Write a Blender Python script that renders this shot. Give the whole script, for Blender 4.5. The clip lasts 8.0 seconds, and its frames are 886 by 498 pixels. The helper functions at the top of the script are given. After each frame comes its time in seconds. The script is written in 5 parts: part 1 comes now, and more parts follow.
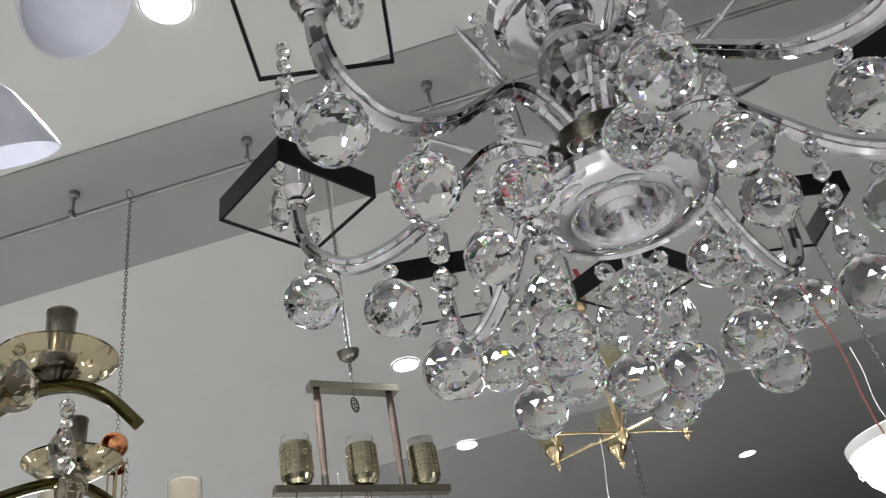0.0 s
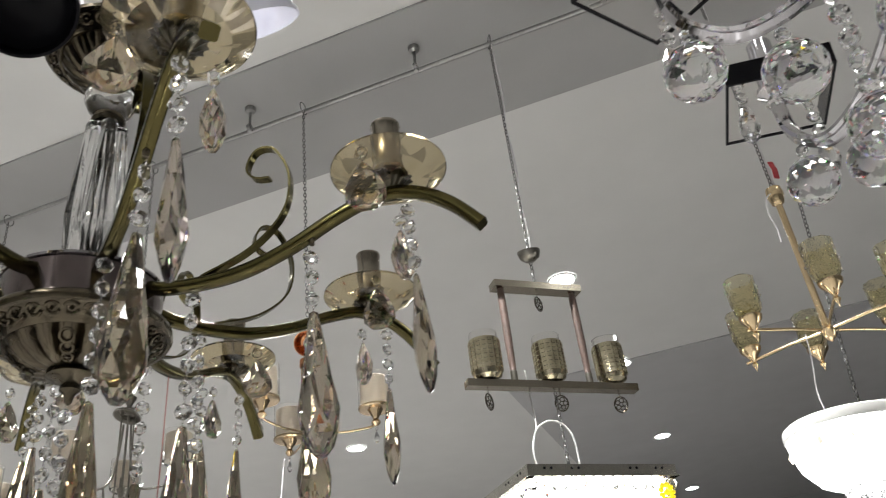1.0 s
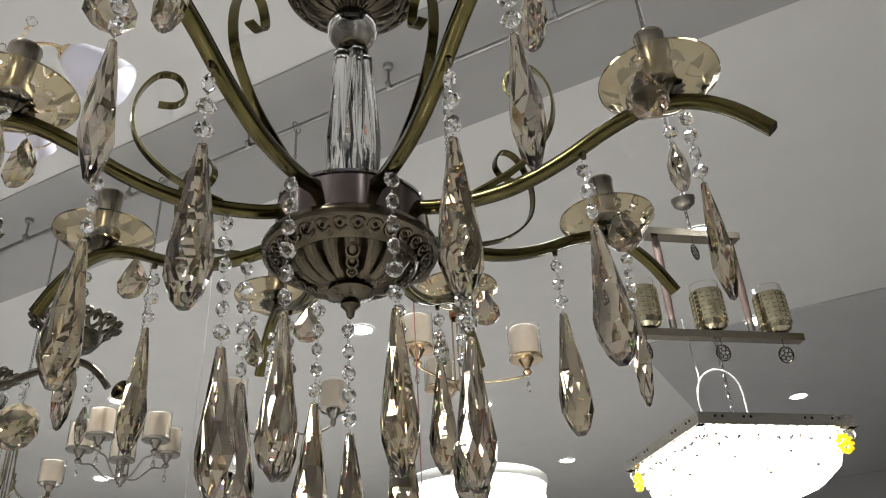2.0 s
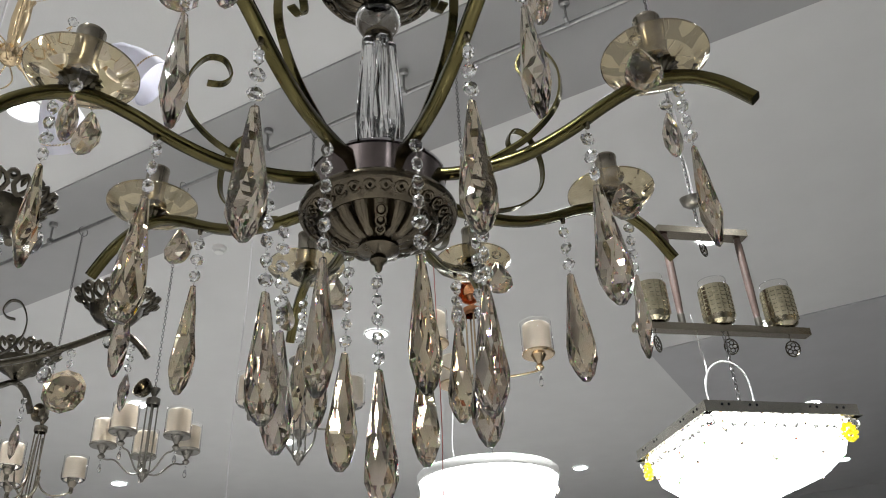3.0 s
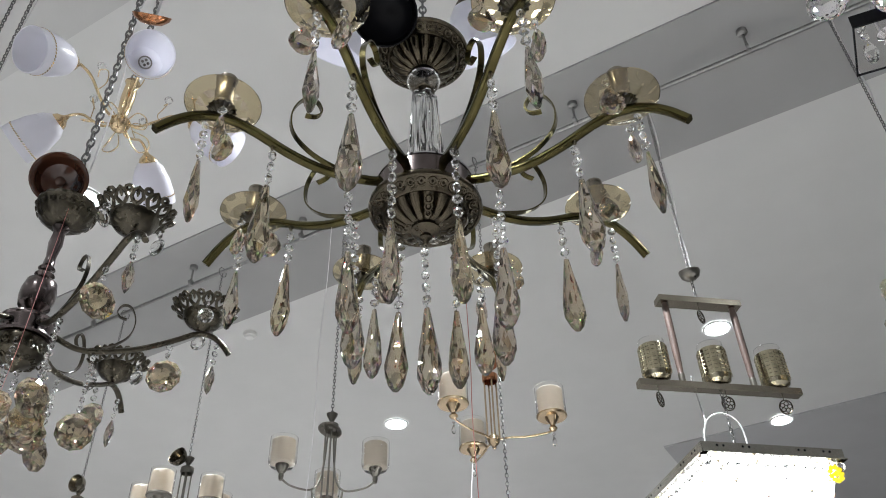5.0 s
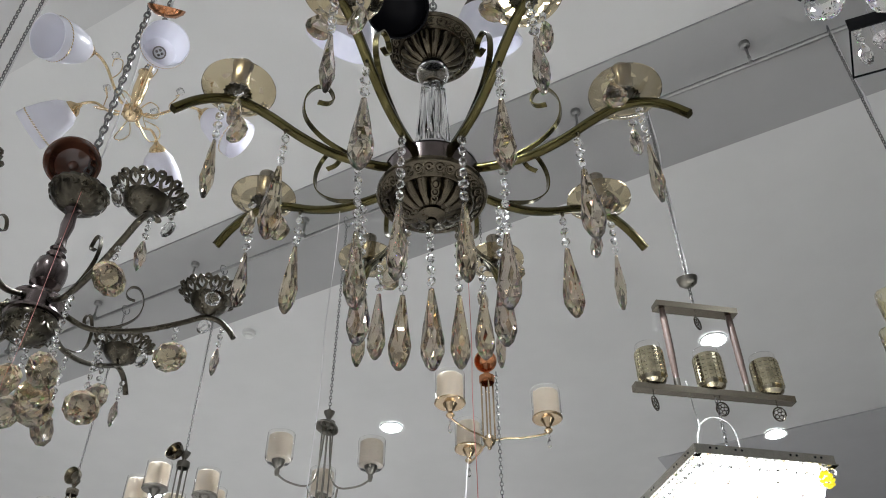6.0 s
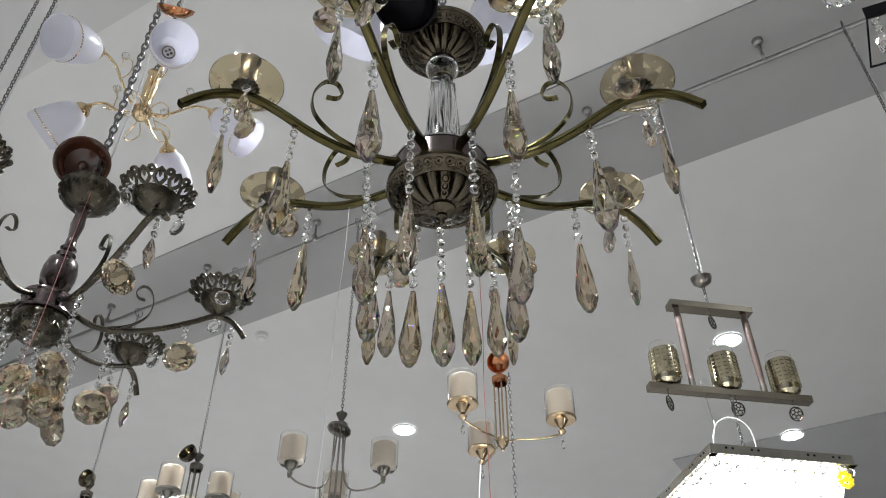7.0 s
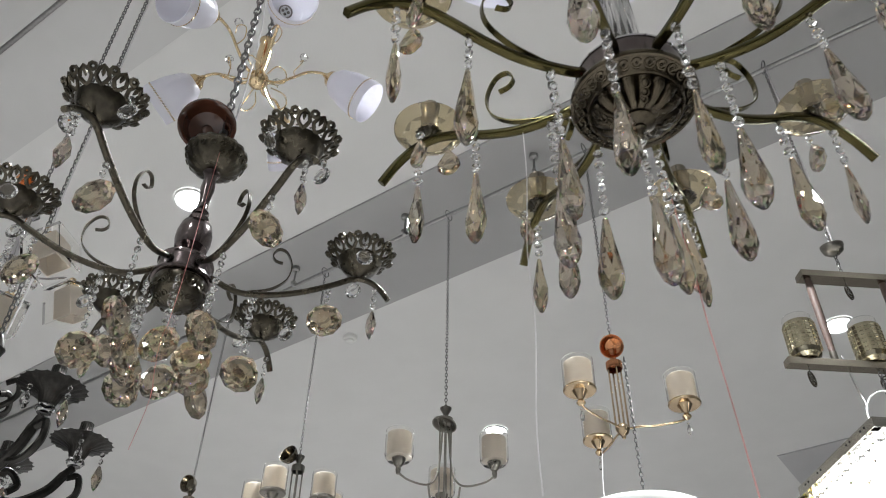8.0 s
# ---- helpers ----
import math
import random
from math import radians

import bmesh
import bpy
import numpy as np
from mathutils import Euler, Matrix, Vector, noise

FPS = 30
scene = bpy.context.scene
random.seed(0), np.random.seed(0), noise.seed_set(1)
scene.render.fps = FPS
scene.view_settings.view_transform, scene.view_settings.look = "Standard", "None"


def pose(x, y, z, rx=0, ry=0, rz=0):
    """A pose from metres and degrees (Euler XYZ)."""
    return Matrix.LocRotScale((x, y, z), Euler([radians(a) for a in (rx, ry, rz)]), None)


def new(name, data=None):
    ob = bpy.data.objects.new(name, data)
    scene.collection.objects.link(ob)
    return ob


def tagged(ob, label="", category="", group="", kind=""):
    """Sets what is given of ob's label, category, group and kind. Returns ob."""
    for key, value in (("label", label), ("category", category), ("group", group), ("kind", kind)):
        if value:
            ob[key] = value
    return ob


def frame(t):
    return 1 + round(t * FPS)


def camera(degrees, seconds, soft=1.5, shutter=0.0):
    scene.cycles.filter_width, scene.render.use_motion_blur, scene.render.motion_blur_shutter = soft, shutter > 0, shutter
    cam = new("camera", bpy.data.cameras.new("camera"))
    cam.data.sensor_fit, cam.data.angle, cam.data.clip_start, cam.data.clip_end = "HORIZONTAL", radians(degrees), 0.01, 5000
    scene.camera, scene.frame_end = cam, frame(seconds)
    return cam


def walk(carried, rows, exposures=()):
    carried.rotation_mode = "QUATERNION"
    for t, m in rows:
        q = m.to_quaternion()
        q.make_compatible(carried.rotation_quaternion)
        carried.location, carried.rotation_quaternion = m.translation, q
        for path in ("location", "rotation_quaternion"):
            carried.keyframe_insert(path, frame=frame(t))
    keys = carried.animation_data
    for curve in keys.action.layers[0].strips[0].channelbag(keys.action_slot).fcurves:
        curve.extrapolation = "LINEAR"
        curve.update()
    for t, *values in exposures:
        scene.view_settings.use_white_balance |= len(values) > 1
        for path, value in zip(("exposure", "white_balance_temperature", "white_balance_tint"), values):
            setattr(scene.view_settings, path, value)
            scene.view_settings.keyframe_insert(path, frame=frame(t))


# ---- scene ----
cam = camera(56.9, 8.0, soft=1.0, shutter=0.12)
METRES, EYE, TILT, LEAN, TURN = 1.4, 1.6, 35.5, 10.2, 0.0
ROWS = [
    (0.0, 0.0, 0.0, 0.0, -0.0, 0.0, -0.0),
    (0.5, -0.0706, 0.0128, -0.0435, 4.23, -2.08, 1.01),
    (1.0, -0.1626, 0.0163, -0.0986, 8.91, -4.66, 1.32),
    (1.5, -0.2496, 0.0078, -0.1264, 14.41, -6.48, 2.55),
    (2.0, -0.2844, -0.0077, -0.1307, 16.43, -7.02, 3.0),
    (3.5, -0.2561, -0.1517, -0.1934, 17.65, -4.04, 3.05),
    (4.0, -0.239, -0.2375, -0.2232, 17.78, -0.47, 3.13),
    (4.5, -0.215, -0.3122, -0.2585, 18.29, 1.13, 3.04),
    (6.0, -0.2051, -0.3849, -0.3228, 18.39, 2.49, 1.16),
    (6.5, -0.2069, -0.3884, -0.3252, 18.41, 2.58, 0.24),
    (7.0, -0.2073, -0.3716, -0.3317, 19.27, 2.72, 1.48),
    (7.5, -0.2369, -0.3621, -0.3451, 22.91, 3.08, 3.68),
    (8.0, -0.3891, -0.3126, -0.4158, 23.79, 3.72, 3.74),
]
STOPS = -0.06
walk(cam, [(t, pose(0, 0, EYE, TILT, LEAN, TURN) @ pose(METRES * x, METRES * y, METRES * z, 90 + pitch, roll, yaw)) for t, x, y, z, yaw, pitch, roll in ROWS],
     exposures=[(0.0, 0.0, 6500, 8), (0.5, -0.08, 6600, 8), (1.0, STOPS, 6750, 10), (2.0, -0.03, 6780, 10), (3.5, -0.01, 6370, 10), (4.5, 0.0, 6350, 10), (6.5, -0.03, 6340, 10), (8.0, STOPS, 6450, 10)])

# ---- world and light ----
# The hall lies turned against the camera's first heading: u runs along the rails, v across them.
TURNED = radians(-13.6)
CEIL, RAIL_Z = 4.8, 4.65


def uv(u, v, z=0.0):
    c, s = math.cos(TURNED), math.sin(TURNED)
    return Vector((u * c - v * s, u * s + v * c, z))


HALL = Matrix.Rotation(TURNED, 4, "Z")
world = bpy.data.worlds.new("world")
world.use_nodes = True
world.node_tree.nodes["Background"].inputs[0].default_value = (0.5, 0.55, 0.6, 1)
world.node_tree.nodes["Background"].inputs[1].default_value = 0.05
scene.world = world
SPOTS = [(-4.42, 2.12), (-1.22, 2.12), (2.05, 2.12), (-7.75, 2.12),
         (-4.46, 6.06), (-1.2, 6.05), (2.05, 6.05), (-7.76, 6.1),
         (-4.48, 8.75), (-1.11, 8.13), (-7.3, 8.2), (2.05, 10.85), (-1.09, 10.89), (-4.58, 11.86), (-10.5, 8.28), (-1.07, 14.0),
         (-4.42, -1.9), (-1.22, -1.9), (2.05, -1.9), (-7.75, -1.9), (-4.42, -5.0), (-1.22, -5.0), (2.05, -5.0)]
for su, sv in SPOTS:
    lamp = bpy.data.lights.new("downlight_beam", "AREA")
    lamp.shape, lamp.size, lamp.energy, lamp.color, lamp.spread = "DISK", 0.17, (124.0 if su > 1 else 150.0) if sv < 3 else ((46.0 if su > 1 else 10.0) if su > -3 else 138.0), (0.958, 0.98, 0.99), radians(95)
    new("downlight_beam", lamp).matrix_world = Matrix.Translation(uv(su, sv, CEIL - 0.035))


# ---- materials ----
def material(name, colour, rough=0.5, metal=0.0, trans=0.0, ior=1.5, glow=0.0, glow_colour=None, grain=0.0, grain_size=40.0,
             bump=0.0, bump_size=80.0, second=None, cells=False, coat=0.0, sheer=0.0):
    m = bpy.data.materials.new(name)
    m.use_nodes = True
    nt = m.node_tree
    p = nt.nodes["Principled BSDF"]
    p.inputs["Base Color"].default_value = (*colour, 1)
    p.inputs["Roughness"].default_value = rough
    p.inputs["Metallic"].default_value = metal
    p.inputs["Transmission Weight"].default_value = trans
    p.inputs["IOR"].default_value = ior
    p.inputs["Coat Weight"].default_value = coat
    if glow:
        p.inputs["Emission Color"].default_value = (*(glow_colour or colour), 1)
        p.inputs["Emission Strength"].default_value = glow
    coord = nt.nodes.new("ShaderNodeTexCoord")
    if grain or second:
        n = nt.nodes.new("ShaderNodeTexNoise")
        n.inputs["Scale"].default_value, n.inputs["Detail"].default_value = grain_size, 6
        nt.links.new(coord.outputs["Object"], n.inputs["Vector"])
        big = nt.nodes.new("ShaderNodeTexNoise")
        big.inputs["Scale"].default_value, big.inputs["Detail"].default_value = grain_size / 9, 3
        nt.links.new(coord.outputs["Object"], big.inputs["Vector"])
        both = nt.nodes.new("ShaderNodeMath")
        both.operation = "ADD"
        nt.links.new(n.outputs[0], both.inputs[0])
        nt.links.new(big.outputs[0], both.inputs[1])
        ramp = nt.nodes.new("ShaderNodeMapRange")
        ramp.inputs["From Min"].default_value, ramp.inputs["From Max"].default_value = 0.7, 1.3
        nt.links.new(both.outputs[0], ramp.inputs["Value"])
        mix = nt.nodes.new("ShaderNodeMix")
        mix.data_type = "RGBA"
        other = second or tuple(c * (1 - grain) for c in colour)
        mix.inputs[6].default_value, mix.inputs[7].default_value = (*other, 1), (*colour, 1)
        nt.links.new(ramp.outputs[0], mix.inputs[0])
        nt.links.new(mix.outputs[2], p.inputs["Base Color"])
        if not trans:
            rr = nt.nodes.new("ShaderNodeMapRange")
            rr.inputs["From Min"].default_value, rr.inputs["From Max"].default_value = 0.6, 1.4
            rr.inputs["To Min"].default_value, rr.inputs["To Max"].default_value = min(1, rough * 1.25), rough * 0.8
            nt.links.new(both.outputs[0], rr.inputs["Value"])
            nt.links.new(rr.outputs[0], p.inputs["Roughness"])
    if bump:
        t = nt.nodes.new("ShaderNodeTexVoronoi" if cells else "ShaderNodeTexNoise")
        t.inputs["Scale"].default_value = bump_size
        nt.links.new(coord.outputs["Object"], t.inputs["Vector"])
        b = nt.nodes.new("ShaderNodeBump")
        b.inputs["Strength"].default_value, b.inputs["Distance"].default_value = bump, 0.004
        nt.links.new(t.outputs[0], b.inputs["Height"])
        nt.links.new(b.outputs[0], p.inputs["Normal"])
    if sheer:
        # frosted or opal glass lets part of the light through
        tl = nt.nodes.new("ShaderNodeBsdfTranslucent")
        tl.inputs["Color"].default_value = (*colour, 1)
        blend = nt.nodes.new("ShaderNodeMixShader")
        blend.inputs[0].default_value = sheer
        nt.links.new(p.outputs[0], blend.inputs[1])
        nt.links.new(tl.outputs[0], blend.inputs[2])
        nt.links.new(blend.outputs[0], nt.nodes["Material Output"].inputs[0])
    return m


def cut_glass(name, colour, ior=1.53, spread=0.015, fire=0.0, other=None):
    """Cut crystal. other: the tint at the far end of the stones' range; fire: how much of the light is split into its colours."""
    m = bpy.data.materials.new(name)
    m.use_nodes = True
    nt = m.node_tree
    p = nt.nodes["Principled BSDF"]
    p.inputs["Roughness"].default_value, p.inputs["IOR"].default_value, p.inputs["Transmission Weight"].default_value = 0.0, ior, 1.0
    tint = nt.nodes.new("ShaderNodeMix")
    tint.data_type = "RGBA"
    tint.inputs[6].default_value, tint.inputs[7].default_value = (*colour, 1), (*(other or colour), 1)
    info = nt.nodes.new("ShaderNodeObjectInfo")
    nt.links.new(info.outputs["Random"], tint.inputs[0])
    nt.links.new(tint.outputs[2], p.inputs["Base Color"])
    total = None
    for mask, shift in (((1, 0, 0, 1), -spread), ((0, 1, 0, 1), 0.0), ((0, 0, 1, 1), spread)):
        only = nt.nodes.new("ShaderNodeMix")
        only.data_type, only.blend_type = "RGBA", "MULTIPLY"
        only.inputs[0].default_value, only.inputs[7].default_value = 1.0, mask
        nt.links.new(tint.outputs[2], only.inputs[6])
        g = nt.nodes.new("ShaderNodeBsdfGlass")
        g.inputs["Roughness"].default_value, g.inputs["IOR"].default_value = 0.0, ior + shift
        nt.links.new(only.outputs[2], g.inputs["Color"])
        if total is None:
            total = g
        else:
            both = nt.nodes.new("ShaderNodeAddShader")
            nt.links.new(total.outputs[0], both.inputs[0])
            nt.links.new(g.outputs[0], both.inputs[1])
            total = both
    blend = nt.nodes.new("ShaderNodeMixShader")
    blend.inputs[0].default_value = fire
    nt.links.new(p.outputs[0], blend.inputs[1])
    nt.links.new(total.outputs[0], blend.inputs[2])
    nt.links.new(blend.outputs[0], nt.nodes["Material Output"].inputs[0])
    return m


PAINT = material("white_ceiling_paint", (0.72, 0.72, 0.705), 0.85, grain=0.05, grain_size=3, bump=0.15, bump_size=60)
# Grey of the far rail strip, darker than PAINT around it.
BAND = material("grey_ceiling_band", (0.40, 0.40, 0.395), 0.85, grain=0.06, grain_size=3, bump=0.15, bump_size=60)
# BAND's grey raised: the stronger light on the near strip is in the colour.
NEAR_LIT = material("near_band_lit_tone", (0.62, 0.62, 0.61), 0.85, grain=0.06, grain_size=3, bump=0.15, bump_size=60)
# Even tone of the far field, lighter than BAND and darker than PAINT.
FIELD = material("light_grey_ceiling_field", (0.50, 0.50, 0.505), 0.85, grain=0.06, grain_size=3, bump=0.15, bump_size=60)
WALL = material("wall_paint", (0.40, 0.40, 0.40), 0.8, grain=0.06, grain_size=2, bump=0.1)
TILE = material("floor_tile", (0.213, 0.205, 0.20), 0.25, grain=0.2, grain_size=5)
BRONZE = material("olive_bronze", (0.125, 0.107, 0.042), 0.15, 1.0, second=(0.07, 0.06, 0.025), grain_size=30, bump=0.05, bump_size=300)
HUB = material("antique_bronze", (0.135, 0.115, 0.08), 0.25, 1.0, second=(0.052, 0.044, 0.034), grain_size=45, bump=0.1, bump_size=200)
PURPLE = material("polished_dark_bronze", (0.165, 0.138, 0.135), 0.18, 1.0, second=(0.095, 0.078, 0.076), grain_size=25)
BLACKISH = material("blackened_bronze", (0.115, 0.102, 0.075), 0.28, 1.0, second=(0.040, 0.036, 0.030), grain_size=60, bump=0.15, bump_size=250)
CAST = material("black_cast_iron", (0.050, 0.048, 0.044), 0.36, 1.0, second=(0.020, 0.019, 0.018), grain_size=50, bump=0.25, bump_size=160)
CHROME = material("chrome", (0.56, 0.55, 0.57), 0.05, 1.0)
STEEL = material("brushed_steel", (0.27, 0.255, 0.225), 0.3, 1.0, grain=0.2, grain_size=90)
ZINC = material("zinc_pipe", (0.40, 0.40, 0.39), 0.35, 1.0, grain=0.25, grain_size=60)
LINK = material("dull_steel_chain", (0.22, 0.22, 0.22), 0.38, 1.0, grain=0.3, grain_size=90)
GOLD = material("polished_gold", (0.80, 0.62, 0.38), 0.15, 1.0, grain=0.12, grain_size=60)
PALE_GOLD = material("pale_gold", (0.56, 0.43, 0.28), 0.17, 1.0, grain=0.15, grain_size=60)
ROSE = material("rose_gold", (0.60, 0.27, 0.13), 0.16, 1.0, grain=0.12, grain_size=60)
PALE_BAR = material("champagne_metal", (0.30, 0.268, 0.215), 0.20, 1.0, grain=0.08, grain_size=25)
RIM = material("nickel_plate", (0.52, 0.50, 0.45), 0.22, 1.0, grain=0.15, grain_size=40)
WOOD = material("brown_wood", (0.110, 0.074, 0.062), 0.4, grain=0.4, grain_size=50)
CRYSTAL = cut_glass("clear_crystal", (1.0, 1.0, 1.0), 1.46)
BRIGHT = cut_glass("brilliant_clear_crystal", (1.0, 1.0, 1.0), 1.46, fire=0.03)
SMOKE = cut_glass("smoky_crystal", (0.69, 0.62, 0.535), fire=0.025, other=(0.73, 0.63, 0.46))
TEA = cut_glass("tea_brown_crystal", (0.56, 0.49, 0.385), ior=1.58, fire=0.02, other=(0.67, 0.57, 0.40))
AMBER = material("amber_glass", (0.69, 0.59, 0.385), 0.0, trans=1.0, ior=1.5)
ORANGE = material("orange_glass", (0.85, 0.42, 0.20), 0.02, trans=1.0, ior=1.45)
CLEAR_BALL = material("solid_clear_glass", (0.93, 0.93, 0.92), 0.0, trans=1.0, ior=1.45)
SHEER = material("thin_clear_glass", (0.99, 0.985, 0.97), 0.0, trans=1.0, ior=1.10)
CLEAR = material("clear_glass", (0.985, 0.975, 0.955), 0.0, trans=1.0, ior=1.25)
OPAL = material("opal_glass", (0.90, 0.90, 0.95), 0.25, grain=0.03, grain_size=20, sheer=0.45)
SCAVO = material("marbled_glass", (0.84, 0.84, 0.89), 0.4, second=(0.66, 0.67, 0.76), grain_size=22, coat=0.3, sheer=0.3)
CREAM = material("cream_candle_glass", (0.82, 0.765, 0.69), 0.4, grain=0.10, grain_size=35, sheer=0.45)
MERCURY = material("gilded_mercury_glass", (0.64, 0.58, 0.43), 0.12, 1.0, second=(0.33, 0.30, 0.21), grain_size=40)
BLACK = material("black_lacquer", (0.008, 0.008, 0.010), 0.22, ior=1.18)
CORD = material("white_cord", (0.74, 0.73, 0.74), 0.5, grain=0.05)
GREY_CORD = material("grey_white_cord", (0.46, 0.46, 0.46), 0.5, grain=0.08)
RED = material("red_plastic", (0.5, 0.05, 0.06), 0.4, grain=0.2)
PINK = material("red_thread", (0.62, 0.22, 0.2), 0.6, grain=0.2)
BROWN = material("brown_lacquer", (0.10, 0.038, 0.022), 0.12, coat=0.6, grain=0.3, grain_size=20)
LIT = material("lit_diffuser", (0.9, 0.9, 0.9), 0.5, glow=9.0, glow_colour=(0.97, 1.0, 1.0))
DISC = material("lit_downlight", (0.9, 0.9, 0.9), 0.5, glow=40.0, glow_colour=(0.95, 0.98, 1.0))
nt = LIT.node_tree
facets = nt.nodes.new("ShaderNodeTexVoronoi")
facets.inputs["Scale"].default_value = 34
place_of = nt.nodes.new("ShaderNodeTexCoord")
nt.links.new(place_of.outputs["Object"], facets.inputs["Vector"])
spark = nt.nodes.new("ShaderNodeMapRange")
spark.inputs["From Min"].default_value, spark.inputs["From Max"].default_value = 0.12, 0.75
spark.inputs["To Min"].default_value, spark.inputs["To Max"].default_value = 0.75, 12.0
nt.links.new(facets.outputs["Color"], spark.inputs["Value"])
nt.links.new(spark.outputs[0], nt.nodes["Principled BSDF"].inputs["Emission Strength"])
# Weak emission stands in for the lamp's light passing through the stones.
YELLOW = material("glowing_yellow_crystal", (0.9, 0.72, 0.05), 0.1, glow=0.6, glow_colour=(0.9, 0.75, 0.02))
WHITE = material("white_plastic", (0.78, 0.78, 0.76), 0.4, grain=0.04)


# ---- mesh builders ----
def place(bm, verts, m):
    if m is not None:
        bmesh.ops.transform(bm, matrix=m, verts=verts)


def add_lathe(bm, profile, seg=24, m=None, flutes=0, amp=0.0):
    rings, made = [], []
    for r, z in profile:
        if r < 1e-5:
            ring = [bm.verts.new((0, 0, z))]
        else:
            ring = []
            for i in range(seg):
                a = math.tau * i / seg
                k = r * (1 + amp * (abs(math.cos(a * flutes / 2)) - 0.5)) if flutes else r
                ring.append(bm.verts.new((k * math.cos(a), k * math.sin(a), z)))
        rings.append(ring)
        made += ring
    for a, b in zip(rings, rings[1:]):
        for i in range(seg):
            j = (i + 1) % seg
            if len(a) == 1 and len(b) == 1:
                continue
            if len(a) == 1:
                bm.faces.new((a[0], b[j], b[i]))
            elif len(b) == 1:
                bm.faces.new((a[i], a[j], b[0]))
            else:
                bm.faces.new((a[i], a[j], b[j], b[i]))
    place(bm, made, m)


def add_sweep(bm, pts, w, h=None, sides=8, closed=False, m=None, ends=True, up=(0, 0, 1), square=False):
    """A rod of half width w (and half height h) along pts; w may be a list. square: a bar with eight sides, its edges broken."""
    pts = [Vector(p) for p in pts]
    n = len(pts)
    rings, made = [], []
    prev = None
    for i, p in enumerate(pts):
        if closed:
            t = pts[(i + 1) % n] - pts[i - 1]
        else:
            t = pts[min(i + 1, n - 1)] - pts[max(i - 1, 0)]
        t.normalize()
        ref = prev if prev is not None else Vector(up)
        side = t.cross(ref)
        if side.length < 1e-4:
            side = t.cross(Vector((0.3, 1, 0.2)))
        side.normalize()
        nor = side.cross(t)
        nor.normalize()
        prev = nor
        ww = w[i] if isinstance(w, (list, tuple)) else w
        hh = (h if h is not None else ww)
        ring = []
        for k in range(sides):
            a = math.tau * (k + 0.5) / sides
            ca, sa = math.cos(a), math.sin(a)
            if sides == 4:
                ca, sa = math.copysign(1, ca), math.copysign(1, sa)
            elif square:
                ca, sa = math.copysign(1.0 if abs(ca) > 0.7 else 0.72, ca), math.copysign(1.0 if abs(sa) > 0.7 else 0.72, sa)
            ring.append(bm.verts.new(p + side * (ca * ww) + nor * (sa * hh)))
        rings.append(ring)
        made += ring
    pairs = list(zip(rings, rings[1:])) + ([(rings[-1], rings[0])] if closed else [])
    for a, b in pairs:
        for k in range(sides):
            q = (k + 1) % sides
            bm.faces.new((a[k], a[q], b[q], b[k]))
    if not closed and ends:
        bm.faces.new(rings[0][::-1])
        bm.faces.new(rings[-1])
    place(bm, made, m)


def add_box(bm, sx, sy, sz, m=None, bevel=0.0):
    made = bmesh.ops.create_cube(bm, size=1.0)["verts"]
    bmesh.ops.scale(bm, vec=(sx, sy, sz), verts=made)
    if bevel:
        edges = list({e for v in made for e in v.link_edges})
        made = list({v for f in bmesh.ops.bevel(bm, geom=edges, offset=bevel, segments=1, affect="EDGES")["faces"] for v in f.verts} | {v for v in made if v.is_valid})
    place(bm, made, m)


def add_gem(bm, profile, seg=8, m=None):
    """A cut stone: rings of corners set half a step against one another, with flat facets between."""
    rings, made = [], []
    for i, (r, z) in enumerate(profile):
        if r < 1e-5:
            ring = [bm.verts.new((0, 0, z))]
        else:
            off = 0.5 * (i % 2)
            ring = [bm.verts.new((r * math.cos(math.tau * (k + off) / seg), r * math.sin(math.tau * (k + off) / seg), z)) for k in range(seg)]
        rings.append(ring)
        made += ring
    for i in range(len(rings) - 1):
        a, b = rings[i], rings[i + 1]
        for k in range(seg):
            q = (k + 1) % seg
            if len(a) == 1:
                bm.faces.new((a[0], b[q], b[k]))
            elif len(b) == 1:
                bm.faces.new((a[k], a[q], b[0]))
            elif i % 2 == 0:
                bm.faces.new((a[k], a[q], b[k]))
                bm.faces.new((a[q], b[q], b[k]))
            else:
                bm.faces.new((a[k], b[q], b[k]))
                bm.faces.new((a[k], a[q], b[q]))
    place(bm, made, m)


def done(bm, name, mat, smooth=True, sharp=40):
    bmesh.ops.recalc_face_normals(bm, faces=bm.faces[:])
    me = bpy.data.meshes.new(name)
    if smooth:
        for f in bm.faces:
            f.smooth = True
        for e in bm.edges:
            if len(e.link_faces) == 2 and e.calc_face_angle(0) > radians(sharp):
                e.smooth = False
    bm.to_mesh(me)
    bm.free()
    me.materials.append(mat)
    return me


def part(name, me, parent, m=None, label=""):
    ob = new(name, me)
    ob.parent = parent
    if m is not None:
        ob.matrix_basis = m
    return tagged(ob, label) if label else ob


def thing(name, at, label, category, group="", turn=0.0):
    ob = new(name)
    ob.empty_display_size = 0.05
    ob.matrix_basis = pose(*at, 0, 0, turn)
    return tagged(ob, label, category, group)


def lathe(name, profile, mat, seg=24, smooth=True, flutes=0, amp=0.0):
    bm = bmesh.new()
    add_lathe(bm, profile, seg, None, flutes, amp)
    return done(bm, name, mat, smooth)


def rod(name, pts, w, mat, h=None, sides=8, closed=False, up=(0, 0, 1), square=False):
    bm = bmesh.new()
    add_sweep(bm, pts, w, h, sides, closed, up=up, square=square)
    return done(bm, name, mat, True, 50)


